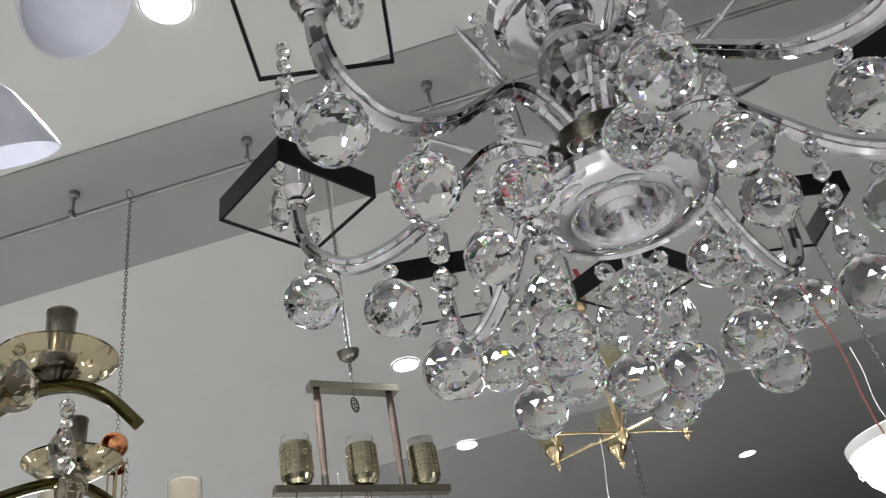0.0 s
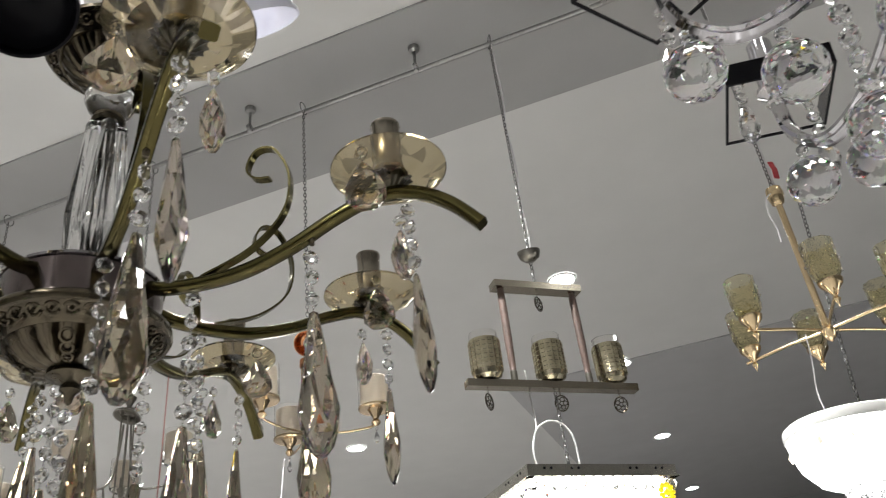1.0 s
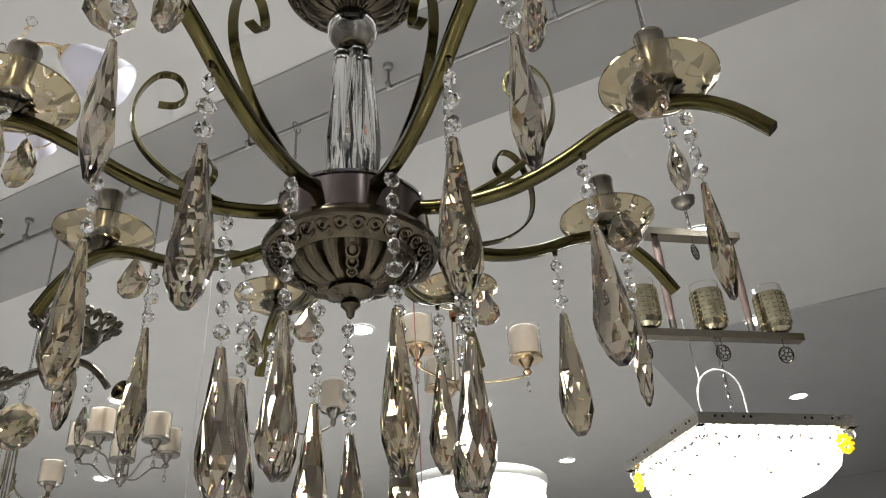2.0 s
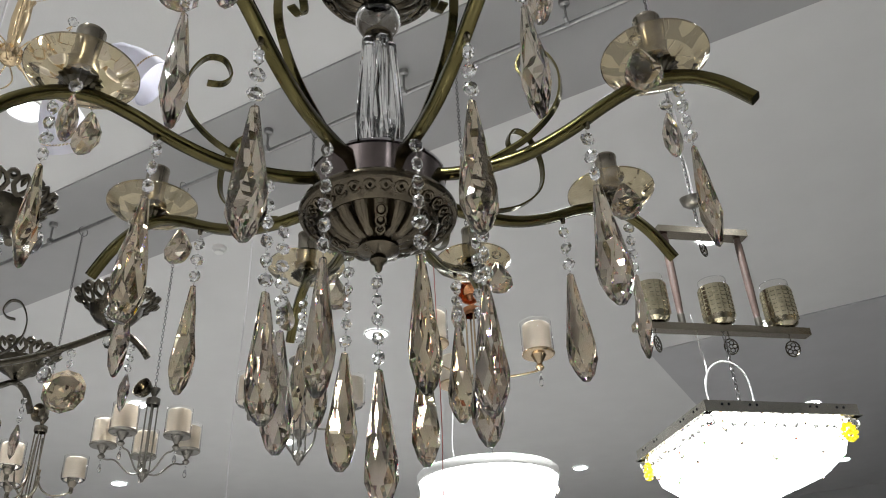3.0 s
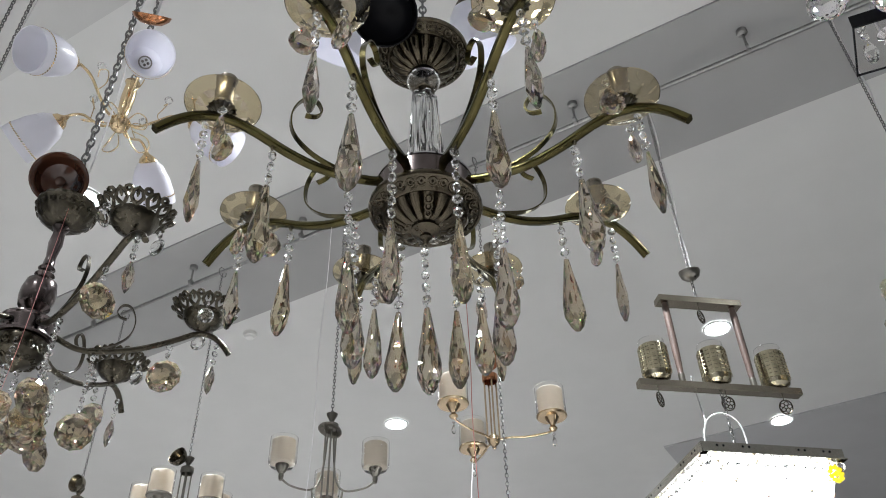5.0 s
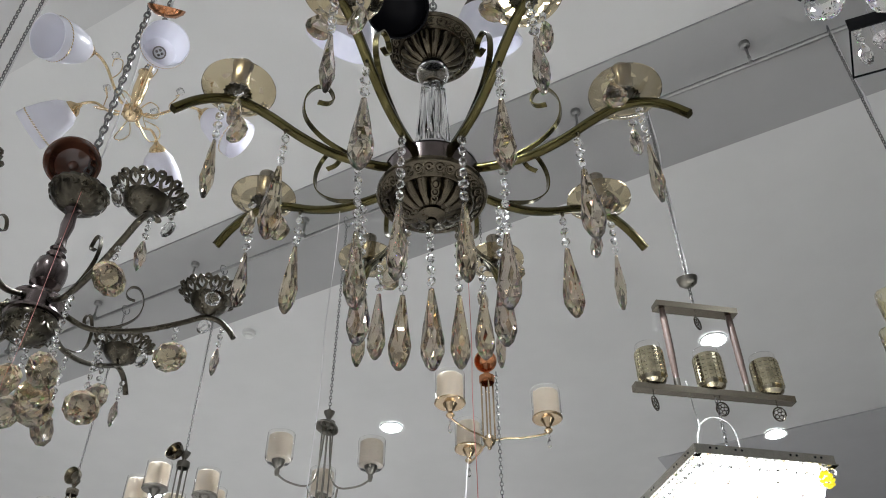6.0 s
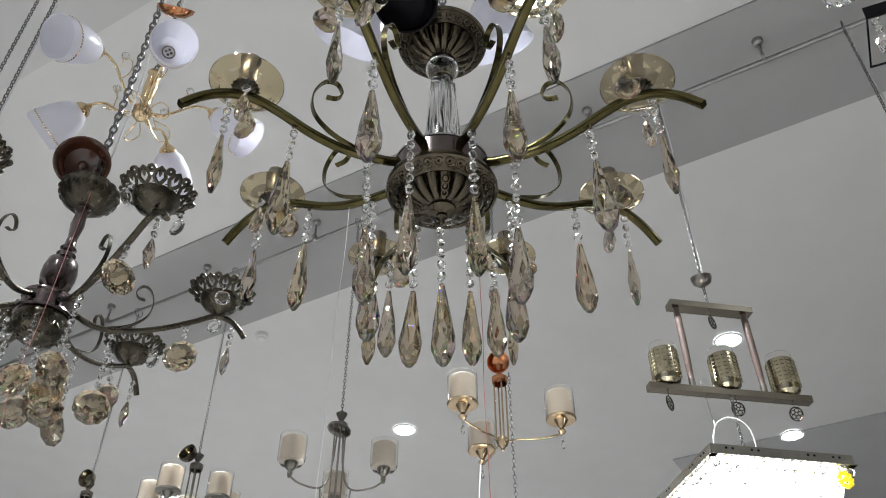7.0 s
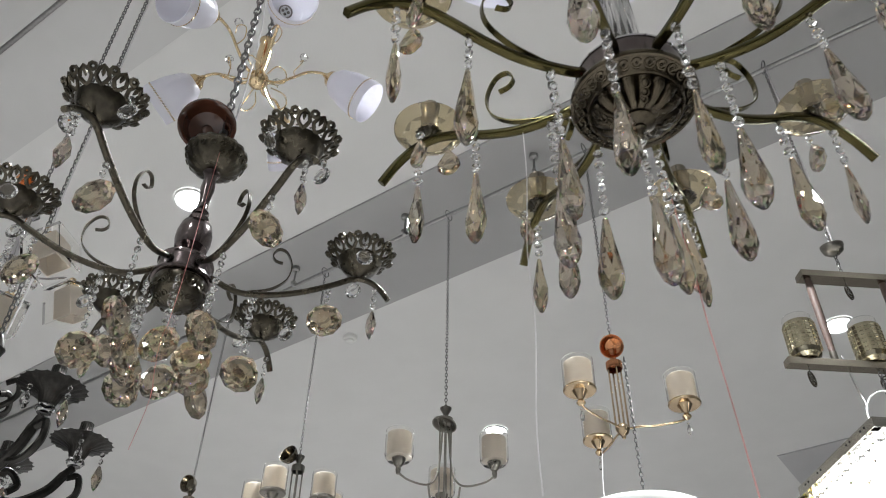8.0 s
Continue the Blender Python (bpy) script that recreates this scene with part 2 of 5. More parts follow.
def smooth_path(pts, n=6):
    """A soft line through the given points."""
    pts = [Vector(p) for p in pts]
    out = []
    for i in range(len(pts) - 1):
        a, b, c, d = pts[max(i - 1, 0)], pts[i], pts[i + 1], pts[min(i + 2, len(pts) - 1)]
        for k in range(n):
            s = k / n
            out.append(0.5 * ((2 * b) + (c - a) * s + (2 * a - 5 * b + 4 * c - d) * s * s + (3 * b - a - 3 * c + d) * s ** 3))
    out.append(pts[-1])
    return out


def radial(pts):
    return [(r, 0, z) for r, z in pts]


def ring_points(r, n=12, z=0.0, squash=1.0):
    return [(r * math.cos(math.tau * k / n), r * squash * math.sin(math.tau * k / n), z) for k in range(n)]


def chain_mesh(length, mat, size=0.026, thick=0.0023):
    """A hanging chain of long links, each turned against the next, from z = 0 upwards."""
    bm = bmesh.new()
    step = size * 0.78
    for i in range(max(1, int(length / step))):
        link = []
        for k in range(10):
            a = math.tau * k / 10
            link.append((size * 0.27 * math.cos(a), 0, size * 0.5 * math.sin(a) * (1.0 if abs(math.sin(a)) > 0.5 else 1.1)))
        add_sweep(bm, link, thick, sides=5, closed=True, up=(0, 1, 0),
                  m=Matrix.Translation((0, 0, step * (i + 0.5))) @ Matrix.Rotation(radians(90 * (i % 2) + 20), 4, "Z"))
    return done(bm, "chain", mat)


def cord_mesh(z0, z1, mat=CORD, r=0.0022, sway=0.009, seed=1):
    rnd = random.Random(seed)
    n = 9
    pts = [(0.014 + rnd.uniform(-sway, sway) * (0 < k < n), 0.006 + rnd.uniform(-sway, sway) * (0 < k < n), z0 + (z1 - z0) * k / n) for k in range(n + 1)]
    return rod("cord", smooth_path(pts, 4), r, mat, sides=6)


# crystal shapes
def gem_mesh(name, profile, mat, seg=8, flat=1.0):
    bm = bmesh.new()
    add_gem(bm, profile, seg, Matrix.Diagonal((1, flat, 1, 1)))
    return done(bm, name, mat, False)


LONG_DROP = gem_mesh("long_drop", [(0, 0), (0.0046, -0.003), (0.0098, -0.038), (0.0152, -0.074), (0.0195, -0.104), (0.0185, -0.122), (0.0120, -0.140), (0.005, -0.149), (0, -0.150)], SMOKE, 8, 0.70)
SLIM_DROP = gem_mesh("slim_drop", [(0, 0), (0.004, -0.004), (0.0085, -0.034), (0.0140, -0.070), (0.0145, -0.088), (0.0100, -0.108), (0.0045, -0.121), (0, -0.124)], SMOKE, 6, 0.75)
PEAR_DROP = gem_mesh("pear_drop", [(0, 0), (0.005, -0.004), (0.014, -0.018), (0.0215, -0.034), (0.0205, -0.046), (0.012, -0.056), (0, -0.059)], SMOKE, 8, 0.50)
bm = bmesh.new()
add_gem(bm, [(0, 0.010), (0.015, 0.010), (0.028, 0.0065), (0.0385, 0.0), (0.027, -0.0085), (0.013, -0.0145), (0, -0.016)], 10, pose(0, 0, -0.042, 90, 0, 0) @ Matrix.Diagonal((1.0, 1.08, 1.0, 1)))
DISC_DROP = done(bm, "disc_drop", TEA, False)
bm = bmesh.new()
add_gem(bm, [(0, 0.007), (0.007, 0.007), (0.013, 0.005), (0.019, 0.0), (0.013, -0.005), (0.007, -0.007), (0, -0.007)], 10, pose(0, 0, -0.021, 90, 0, 0) @ Matrix.Diagonal((1.0, 1.12, 1.0, 1)))
CLEAR_DISC = done(bm, "clear_disc", CRYSTAL, False)
SPEAR = gem_mesh("spear_drop", [(0, 0), (0.004, -0.003), (0.0125, -0.024), (0.015, -0.040), (0.008, -0.064), (0, -0.076)], SMOKE, 6, 0.7)
CLEAR_DROP = gem_mesh("clear_drop", [(0, 0), (0.004, -0.003), (0.010, -0.020), (0.0115, -0.032), (0.007, -0.046), (0, -0.052)], CRYSTAL, 8)
BALL = gem_mesh("crystal_ball", [(0, 0)] + [(0.0275 * math.sin(math.pi * k / 9), -0.0275 + 0.0275 * math.cos(math.pi * k / 9)) for k in range(1, 9)] + [(0, -0.055)], BRIGHT, 12)


def bead_mesh(name, r, step, mat):
    bm = bmesh.new()
    add_gem(bm, [(0, r * 0.62), (r * 0.55, r * 0.58), (r, 0), (r * 0.55, -r * 0.58), (0, -r * 0.62)], 8, pose(0, 0, 0, 90, 0, 0))
    add_sweep(bm, [(0, 0, -step / 2), (0, 0, -r * 0.8)], 0.0007, sides=4)
    add_sweep(bm, [(0, 0, r * 0.8), (0, 0, step / 2)], 0.0007, sides=4)
    return done(bm, name, mat, False)


BEAD = bead_mesh("crystal_bead", 0.0082, 0.0205, CRYSTAL)
STRUNG = bead_mesh("strung_bead", 0.0090, 0.0245, CRYSTAL)
BIG_BEAD = bead_mesh("large_crystal_bead", 0.011, 0.026, CRYSTAL)
rng = random.Random(7)


def pendant(parent, drop, x, y, z, beads, step=0.0205, bead=BEAD, name="crystal_drop", face=None):
    """A drop on a string of beads that is tied at (x, y, z). face: the heading that its broad side keeps to, roughly."""
    spin = rng.uniform(0, 360) if face is None else face + rng.uniform(-50, 50)
    ob = part(name, drop, parent, pose(x, y, z - beads * step - 0.002, rng.uniform(-2, 2), rng.uniform(-2, 2), spin))
    for k in range(beads):
        part("bead", bead, ob, pose(0, 0, step * (k + 0.5) + 0.001, 0, 0, rng.uniform(0, 180)))
    return ob


# ---- the hall ----
def slab(name, sx, sy, sz, u, v, z, mat, label, bevel=0.0):
    bm = bmesh.new()
    add_box(bm, sx, sy, sz, None, bevel)
    ob = new(name, done(bm, name, mat, False))
    ob.matrix_basis = Matrix.Translation(uv(u, v, z)) @ HALL
    return tagged(ob, label, name.split("_")[0], kind="structure")


U0, U1, V0, V1 = -13.0, 7.0, -7.0, 16.0
UM, VM = (U0 + U1) / 2, (V0 + V1) / 2
slab("floor", U1 - U0 + 0.4, V1 - V0 + 0.4, 0.2, UM, VM, -0.1, TILE, "polished beige tile floor of the showroom")
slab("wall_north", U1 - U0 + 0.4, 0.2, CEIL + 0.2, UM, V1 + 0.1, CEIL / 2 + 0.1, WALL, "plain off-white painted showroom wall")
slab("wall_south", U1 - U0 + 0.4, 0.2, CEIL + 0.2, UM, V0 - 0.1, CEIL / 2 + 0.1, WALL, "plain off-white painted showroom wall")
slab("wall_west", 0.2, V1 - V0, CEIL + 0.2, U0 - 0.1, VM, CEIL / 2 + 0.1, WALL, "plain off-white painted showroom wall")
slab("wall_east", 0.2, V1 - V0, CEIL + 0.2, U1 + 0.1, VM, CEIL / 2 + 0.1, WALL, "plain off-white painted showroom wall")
slab("ceiling", U1 - U0 + 0.4, V1 - V0 + 0.4, 0.2, UM, VM, CEIL + 0.112, PAINT, "flat white painted plaster ceiling")
slab("ceiling_band_1", U1 - U0, 1.01, 0.03, UM, 3.30, CEIL + 0.012, BAND, "long grey ceiling strip carrying a rail")
slab("ceiling_band_2", U1 - U0, 1.01, 0.03, UM, 0.665, CEIL + 0.012, NEAR_LIT, "long grey ceiling strip carrying a rail")
slab("ceiling_band_3", U1 + 2.34, V1 - 8.08, 0.03, (U1 - 2.34) / 2, (V1 + 8.08) / 2, CEIL + 0.012, FIELD, "wide grey ceiling field")


def rail(v, u0, u1, first):
    """A pipe on short drop brackets under the ceiling."""
    ob = thing("hanging_rail", uv(0, v, RAIL_Z), "zinc pipe rail on drop brackets under ceiling", "rail", "rails", -13.6)
    part("pipe", rod("pipe", [(u0, 0, 0), ((u0 + u1) / 2, 0, 0), (u1, 0, 0)], 0.0145, ZINC, sides=12), ob)
    bm = bmesh.new()
    add_lathe(bm, [(0, -0.028), (0.012, -0.028), (0.0145, -0.018), (0.010, -0.010), (0.0075, 0.012), (0.0075, 0.110), (0.013, 0.114), (0.027, 0.118), (0.030, 0.124), (0.030, 0.1465)], 14)
    add_sweep(bm, ring_points(0.019, 10), 0.004, 0.009, sides=4, closed=True, m=pose(0, 0, 0, 0, 90, 0))
    me = done(bm, "bracket", ZINC)
    u = first
    while u < u1:
        part("bracket", me, ob, pose(u, -0.03, 0.0))
        u += 1.02
    return ob


rail(3.085, -12.0, 6.4, -11.46)
rail(0.625, -12.0, 6.4, -11.60)

bm = bmesh.new()
add_lathe(bm, [(0.098, 0.0), (0.102, -0.006), (0.112, -0.010), (0.120, -0.006), (0.120, 0.006)], 28)
TRIM = done(bm, "trim_ring", WHITE)
bm = bmesh.new()
add_lathe(bm, [(0, -0.012), (0.06, -0.011), (0.099, -0.004)], 28)
LENS = done(bm, "lens", DISC)
for su, sv in SPOTS:
    low = 0.0 if not (su > -2.34 and sv > 8.08) else -0.002
    d = thing("downlight", uv(su, sv, CEIL + low + 0.004), "round recessed downlight, switched on", "downlight", "ceiling downlights")
    part("trim_ring", TRIM, d)
    part("lens", LENS, d, label="glowing white lens")
bm = bmesh.new()
add_lathe(bm, [(0, -0.055), (0.02, -0.055), (0.035, -0.048), (0.038, -0.035), (0.052, -0.030), (0.057, -0.015), (0.057, 0.004)], 20)
ob = new("smoke_detector", done(bm, "smoke_detector", WHITE))
ob.location = uv(-4.59, 4.0, CEIL + 0.01)
tagged(ob, "small round white smoke detector on the ceiling", "smoke detector")


# ---- chandeliers on the near rail ----
MAIN = Vector((-0.704, 0.844, 0))


bm = bmesh.new()
add_sweep(bm, ring_points(0.036, 20), 0.0032, sides=6, closed=True, m=pose(0, 0, 0.022, 0, 90, 0))
RING = done(bm, "hook_ring", LINK)


def hang(ob, base_z, z0, z1, mat=LINK, cord=0.0, size=0.026, seed=3):
    """The chain and cord of a lamp whose empty stands at height base_z."""
    part("chain", chain_mesh(z1 - z0, mat, size, size * 0.088), ob, pose(0, 0, z0 - base_z))
    part("hook_ring", RING, ob, pose(0, 0, z1 - base_z - 0.012, 0, 0, -13.6))
    if cord:
        part("cord", cord_mesh(z0 - base_z, z1 - base_z, r=cord, seed=seed), ob, label="white plastic supply cord")


def scroll_path(r0, z0, k=1.0):
    return [(r0 + x * k, 0, z0 + z * k) for x, z in ((0, 0), (0.055, 0.021), (0.092, 0.058), (0.099, 0.105), (0.082, 0.145), (0.06, 0.15), (0.049, 0.128), (0.058, 0.112), (0.076, 0.108))]


def bronze_chandelier():
    base = 1.866
    ob = thing("chandelier", (MAIN.x, MAIN.y, 1.897), "eight-arm bronze chandelier with smoky crystal drops and glass dishes", "chandelier", "hanging chandeliers")
    ob.scale = (1.035, 1.035, 1.035)

    def z(v):
        return v - base

    slim = Matrix.Diagonal((0.95, 0.95, 1, 1))

    # hub: shallow fluted bowl in a sloping belt of curls, round flange, dark drum
    def petals(bm, low, high, depth):
        for v in bm.verts:
            r = math.hypot(v.co.x, v.co.y)
            v.co.z += depth * (1 - abs(math.cos(8 * math.atan2(v.co.y, v.co.x)))) ** 2 * max(0, min(1, (r - low) / 0.02)) * max(0, min(1, (high - r) / 0.006))

    def curls(bm, n, r, h, size, thick):
        curl = [(size * math.cos(q), 0, size * 0.95 * math.sin(q)) for q in [radians(25 + 310 * i / 9) for i in range(10)]]
        for k in range(n):
            at = Matrix.Rotation(math.tau * k / n, 4, "Z") @ pose(0, -r, h, 50, 0, 0)
            add_sweep(bm, curl, thick, sides=6, up=(0, 1, 0), m=at)
            add_gem(bm, [(0, thick * 1.5), (thick * 1.6, 0), (0, -thick * 1.5)], 6, at)

    bm = bmesh.new()
    add_lathe(bm, [(0.018, z(1.8925)), (0.026, z(1.8930)), (0.039, z(1.8955)), (0.051, z(1.9010)), (0.0605, z(1.9085)), (0.067, z(1.9170)), (0.0705, z(1.9230))], 160, None, 16, 0.045)
    petals(bm, 0.022, 0.074, 0.0085)
    part("bowl", done(bm, "bowl", HUB, True, 60), ob, slim, "fluted antique bronze bowl")
    bm = bmesh.new()
    add_lathe(bm, [(0.066, z(1.9240)), (0.0690, z(1.9195)), (0.0725, z(1.9180)), (0.0755, z(1.9205)), (0.0765, z(1.9235)), (0.0860, z(1.9295)), (0.0925, z(1.9330)), (0.0945, z(1.9310)), (0.0985, z(1.9315)), (0.1005, z(1.9355)), (0.1000, z(1.9405)), (0.0965, z(1.9440)), (0.0890, z(1.9465)), (0.080, z(1.9470))], 64)
    curls(bm, 28, 0.0845, z(1.9275), 0.0072, 0.0019)
    part("belt", done(bm, "belt", HUB), ob, slim, "cast belt with curled ornament")
    for k in range(4):
        bm = bmesh.new()
        a = math.tau * (k + 0.25) / 4
        for i, (r, zz) in enumerate(((0.0625, 1.9100), (0.0525, 1.9015), (0.0425, 1.8960))):
            add_sweep(bm, ring_points(0.0068 - 0.001 * i, 10), 0.0018, sides=5, closed=True,
                      m=Matrix.Rotation(a, 4, "Z") @ pose(r, 0, z(zz) - 0.0015, 0, -(48 - 9 * i), 0))
        part("ornament", done(bm, "ornament", HUB), ob, slim)
    part("drum", lathe("drum", [(0.091, z(1.9455)), (0.0865, z(1.9475)), (0.0865, z(1.9860)), (0.085, z(1.9875)), (0.0, z(1.9880))], PURPLE, 56), ob, slim, "polished dark bronze drum")
    part("top_plate", lathe("top_plate", [(0.0, z(1.9890)), (0.084, z(1.9878)), (0.0880, z(1.9883)), (0.0885, z(1.9910)), (0.0865, z(1.9925)), (0.04, z(1.9960)), (0.034, z(2.0010)), (0, z(2.0010))], CHROME, 56), ob, slim, "thin chrome plate on the drum")
    part("finial", lathe("finial", [(0, z(1.8590)), (0.004, z(1.8630)), (0.005, z(1.8690)), (0.0105, z(1.8750)), (0.0095, z(1.8810)), (0.013, z(1.8830)), (0.0215, z(1.8865)), (0.0250, z(1.8890)), (0.0245, z(1.8920)), (0.012, z(1.8960))], HUB, 36), ob)
    # column: long cut crystals round a rod, glass ball, upper bowl
    part("stem", lathe("stem", [(0.004, z(2.00)), (0.004, z(2.222)), (0.019, z(2.2225)), (0.021, z(2.228)), (0.014, z(2.233)), (0.018, z(2.2365)), (0.0, z(2.2375))], HUB, 20), ob)
    prism = gem_mesh("prism", [(0, 0), (0.012, 0.001), (0.0185, 0.070), (0.0090, 0.210), (0, 0.212)], CRYSTAL, 6)
    for k in range(5):
        a = math.tau * (k + 0.3) / 5
        part("prism", prism, ob, pose(0.0165 * math.cos(a), 0.0165 * math.sin(a), z(2.0075), 0, 0, math.degrees(a)), "tall clear crystal prism")
    part("glass_ball", lathe("glass_ball", [(0, z(2.238)), (0.013, z(2.2385)), (0.025, z(2.246)), (0.0315, z(2.259)), (0.0315, z(2.272)), (0.025, z(2.284)), (0.012, z(2.291)), (0, z(2.2915))], CLEAR_BALL, 24), ob)
    bm = bmesh.new()
    add_lathe(bm, [(0.014, z(2.2890)), (0.030, z(2.2925)), (0.046, z(2.3015)), (0.058, z(2.3130)), (0.0660, z(2.3260))], 160, None, 16, 0.05)
    petals(bm, 0.02, 0.069, 0.0075)
    part("upper_bowl", done(bm, "upper_bowl", HUB, True, 60), ob)
    bm = bmesh.new()
    add_lathe(bm, [(0.061, z(2.3260)), (0.0640, z(2.3225)), (0.0675, z(2.3215)), (0.0700, z(2.3240)), (0.0715, z(2.3270)), (0.0790, z(2.3330)), (0.0835, z(2.3370)), (0.0855, z(2.3360)), (0.0890, z(2.3385)), (0.0890, z(2.3440)), (0.0855, z(2.3480)), (0.050, z(2.3600)), (0.020, z(2.3680)), (0.012, z(2.3720)), (0.012, z(2.3980)), (0, z(2.3985))], 56)
    curls(bm, 26, 0.0778, z(2.3305), 0.0068, 0.0018)
    part("upper_belt", done(bm, "upper_belt", HUB), ob)
    part("hook", rod("hook", [(0, 0, z(2.395)), (0, 0, z(2.42)), (0.012, 0, z(2.435)), (0, 0, z(2.452)), (-0.012, 0, z(2.435)), (0, 0, z(2.42))], 0.003, CHROME), ob)
    # arms
    arm = rod("arm", smooth_path(radial([(0.076, z(1.977)), (0.10, z(1.970)), (0.145, z(1.9665)), (0.19, z(1.970)), (0.24, z(1.986)), (0.29, z(2.010)), (0.335, z(2.024)), (0.375, z(2.018)), (0.41, z(1.996)), (0.44, z(1.962))]), 5), 0.0069, BRONZE, h=0.0063, square=True)
    scroll = rod("scroll", smooth_path(scroll_path(0.140, z(1.973)), 5), 0.0013, BRONZE, h=0.0048, sides=4, up=(0, 1, 0.01))
    bm = bmesh.new()
    add_lathe(bm, [(0.010, -0.006), (0.030, -0.0055), (0.047, -0.001), (0.0575, 0.0055), (0.0615, 0.0105), (0.0615, 0.0130), (0.0590, 0.0145), (0.0530, 0.0105), (0.041, 0.0030), (0.026, -0.0002), (0.010, -0.0005)], 63)
    # the underside is cut into nine flat petals
    for i, v in enumerate(bm.verts):
        if 1 <= i // 63 <= 3:
            a = math.atan2(v.co.y, v.co.x) % (math.tau / 9) - math.pi / 9
            k = math.cos(math.pi / 9) / math.cos(a)
            v.co.x, v.co.y = v.co.x * k, v.co.y * k
    dish = done(bm, "dish", AMBER, True, 18)
    cup = lathe("candle_cup", [(0.006, -0.006), (0.013, -0.004), (0.018, 0.002), (0.0165, 0.007), (0.015, 0.010), (0.0155, 0.060), (0.0165, 0.062), (0.0162, 0.0645), (0.0140, 0.064), (0.013, 0.04), (0, 0.04)], PALE_BAR, 28)
    rosette = lathe("rosette", [(0.006, -0.014), (0.012, -0.011), (0.022, 0.000), (0.020, 0.003), (0.008, 0.001)], BLACKISH, 48, True, 16, 0.25)
    pin = lathe("pin", [(0, -0.008), (0.003, -0.007), (0.0035, 0.0), (0.0035, 0.003)], HUB, 8)
    for k in range(8):
        a = -6 + 45 * k
        rot = Matrix.Rotation(radians(a), 4, "Z")
        me = part("arm", arm, ob, rot)
        part("scroll", scroll, ob, rot)
        part("dish", dish, ob, rot @ pose(0.350, 0, z(2.042)), "smoky amber glass dish with petal facets")
        part("candle_cup", cup, ob, rot @ pose(0.350, 0, z(2.050)))
        part("rosette", rosette, ob, rot @ pose(0.350, 0, z(2.042)))
        for r, zz in ((0.128, 1.970), (0.262, 1.990)):
            part("pin", pin, me, pose(r, 0, z(zz)))
        x, y = math.cos(radians(a)), math.sin(radians(a))
        pendant(ob, LONG_DROP, 0.128 * x, 0.128 * y, z(1.964), 6, 0.0245, STRUNG, face=17)
        pendant(ob, LONG_DROP, 0.262 * x, 0.262 * y, z(1.982), 3, 0.0245, STRUNG, face=17)
        tx, ty = -y, x
        pendant(ob, PEAR_DROP, 0.350 * x + 0.03 * tx, 0.350 * y + 0.03 * ty, z(2.020), 1, name="pear_drop", face=107)
        pendant(ob, PEAR_DROP, 0.335 * x - 0.045 * tx, 0.335 * y - 0.045 * ty, z(2.060), 1, name="pear_drop", face=17)
        pendant(ob, SLIM_DROP, 0.368 * x, 0.368 * y, z(2.008), 4, name="slim_drop")
    pendant(ob, LONG_DROP, 0, 0, z(1.861), 5, 0.0235, STRUNG, face=17)
    part("thread", rod("thread", smooth_path([(-0.178, 0.02, z(1.966)), (-0.176, 0.016, z(1.85)), (-0.184, 0.022, z(1.72)), (-0.178, 0.014, z(1.58)), (-0.188, 0.026, z(1.45)), (-0.184, 0.02, z(1.36))], 4), 0.0006, CORD, sides=5), ob, label="thin white thread")
    part("thread", rod("thread", smooth_path([(0.015, 0.186, z(1.966)), (0.020, 0.172, z(1.85)), (0.027, 0.150, z(1.72)), (0.029, 0.136, z(1.62)), (0.036, 0.120, z(1.48)), (0.042, 0.098, z(1.32))], 4), 0.0007, PINK, sides=5), ob, label="thin red thread")
    hang(ob, base, 2.44, 4.525)
    return ob



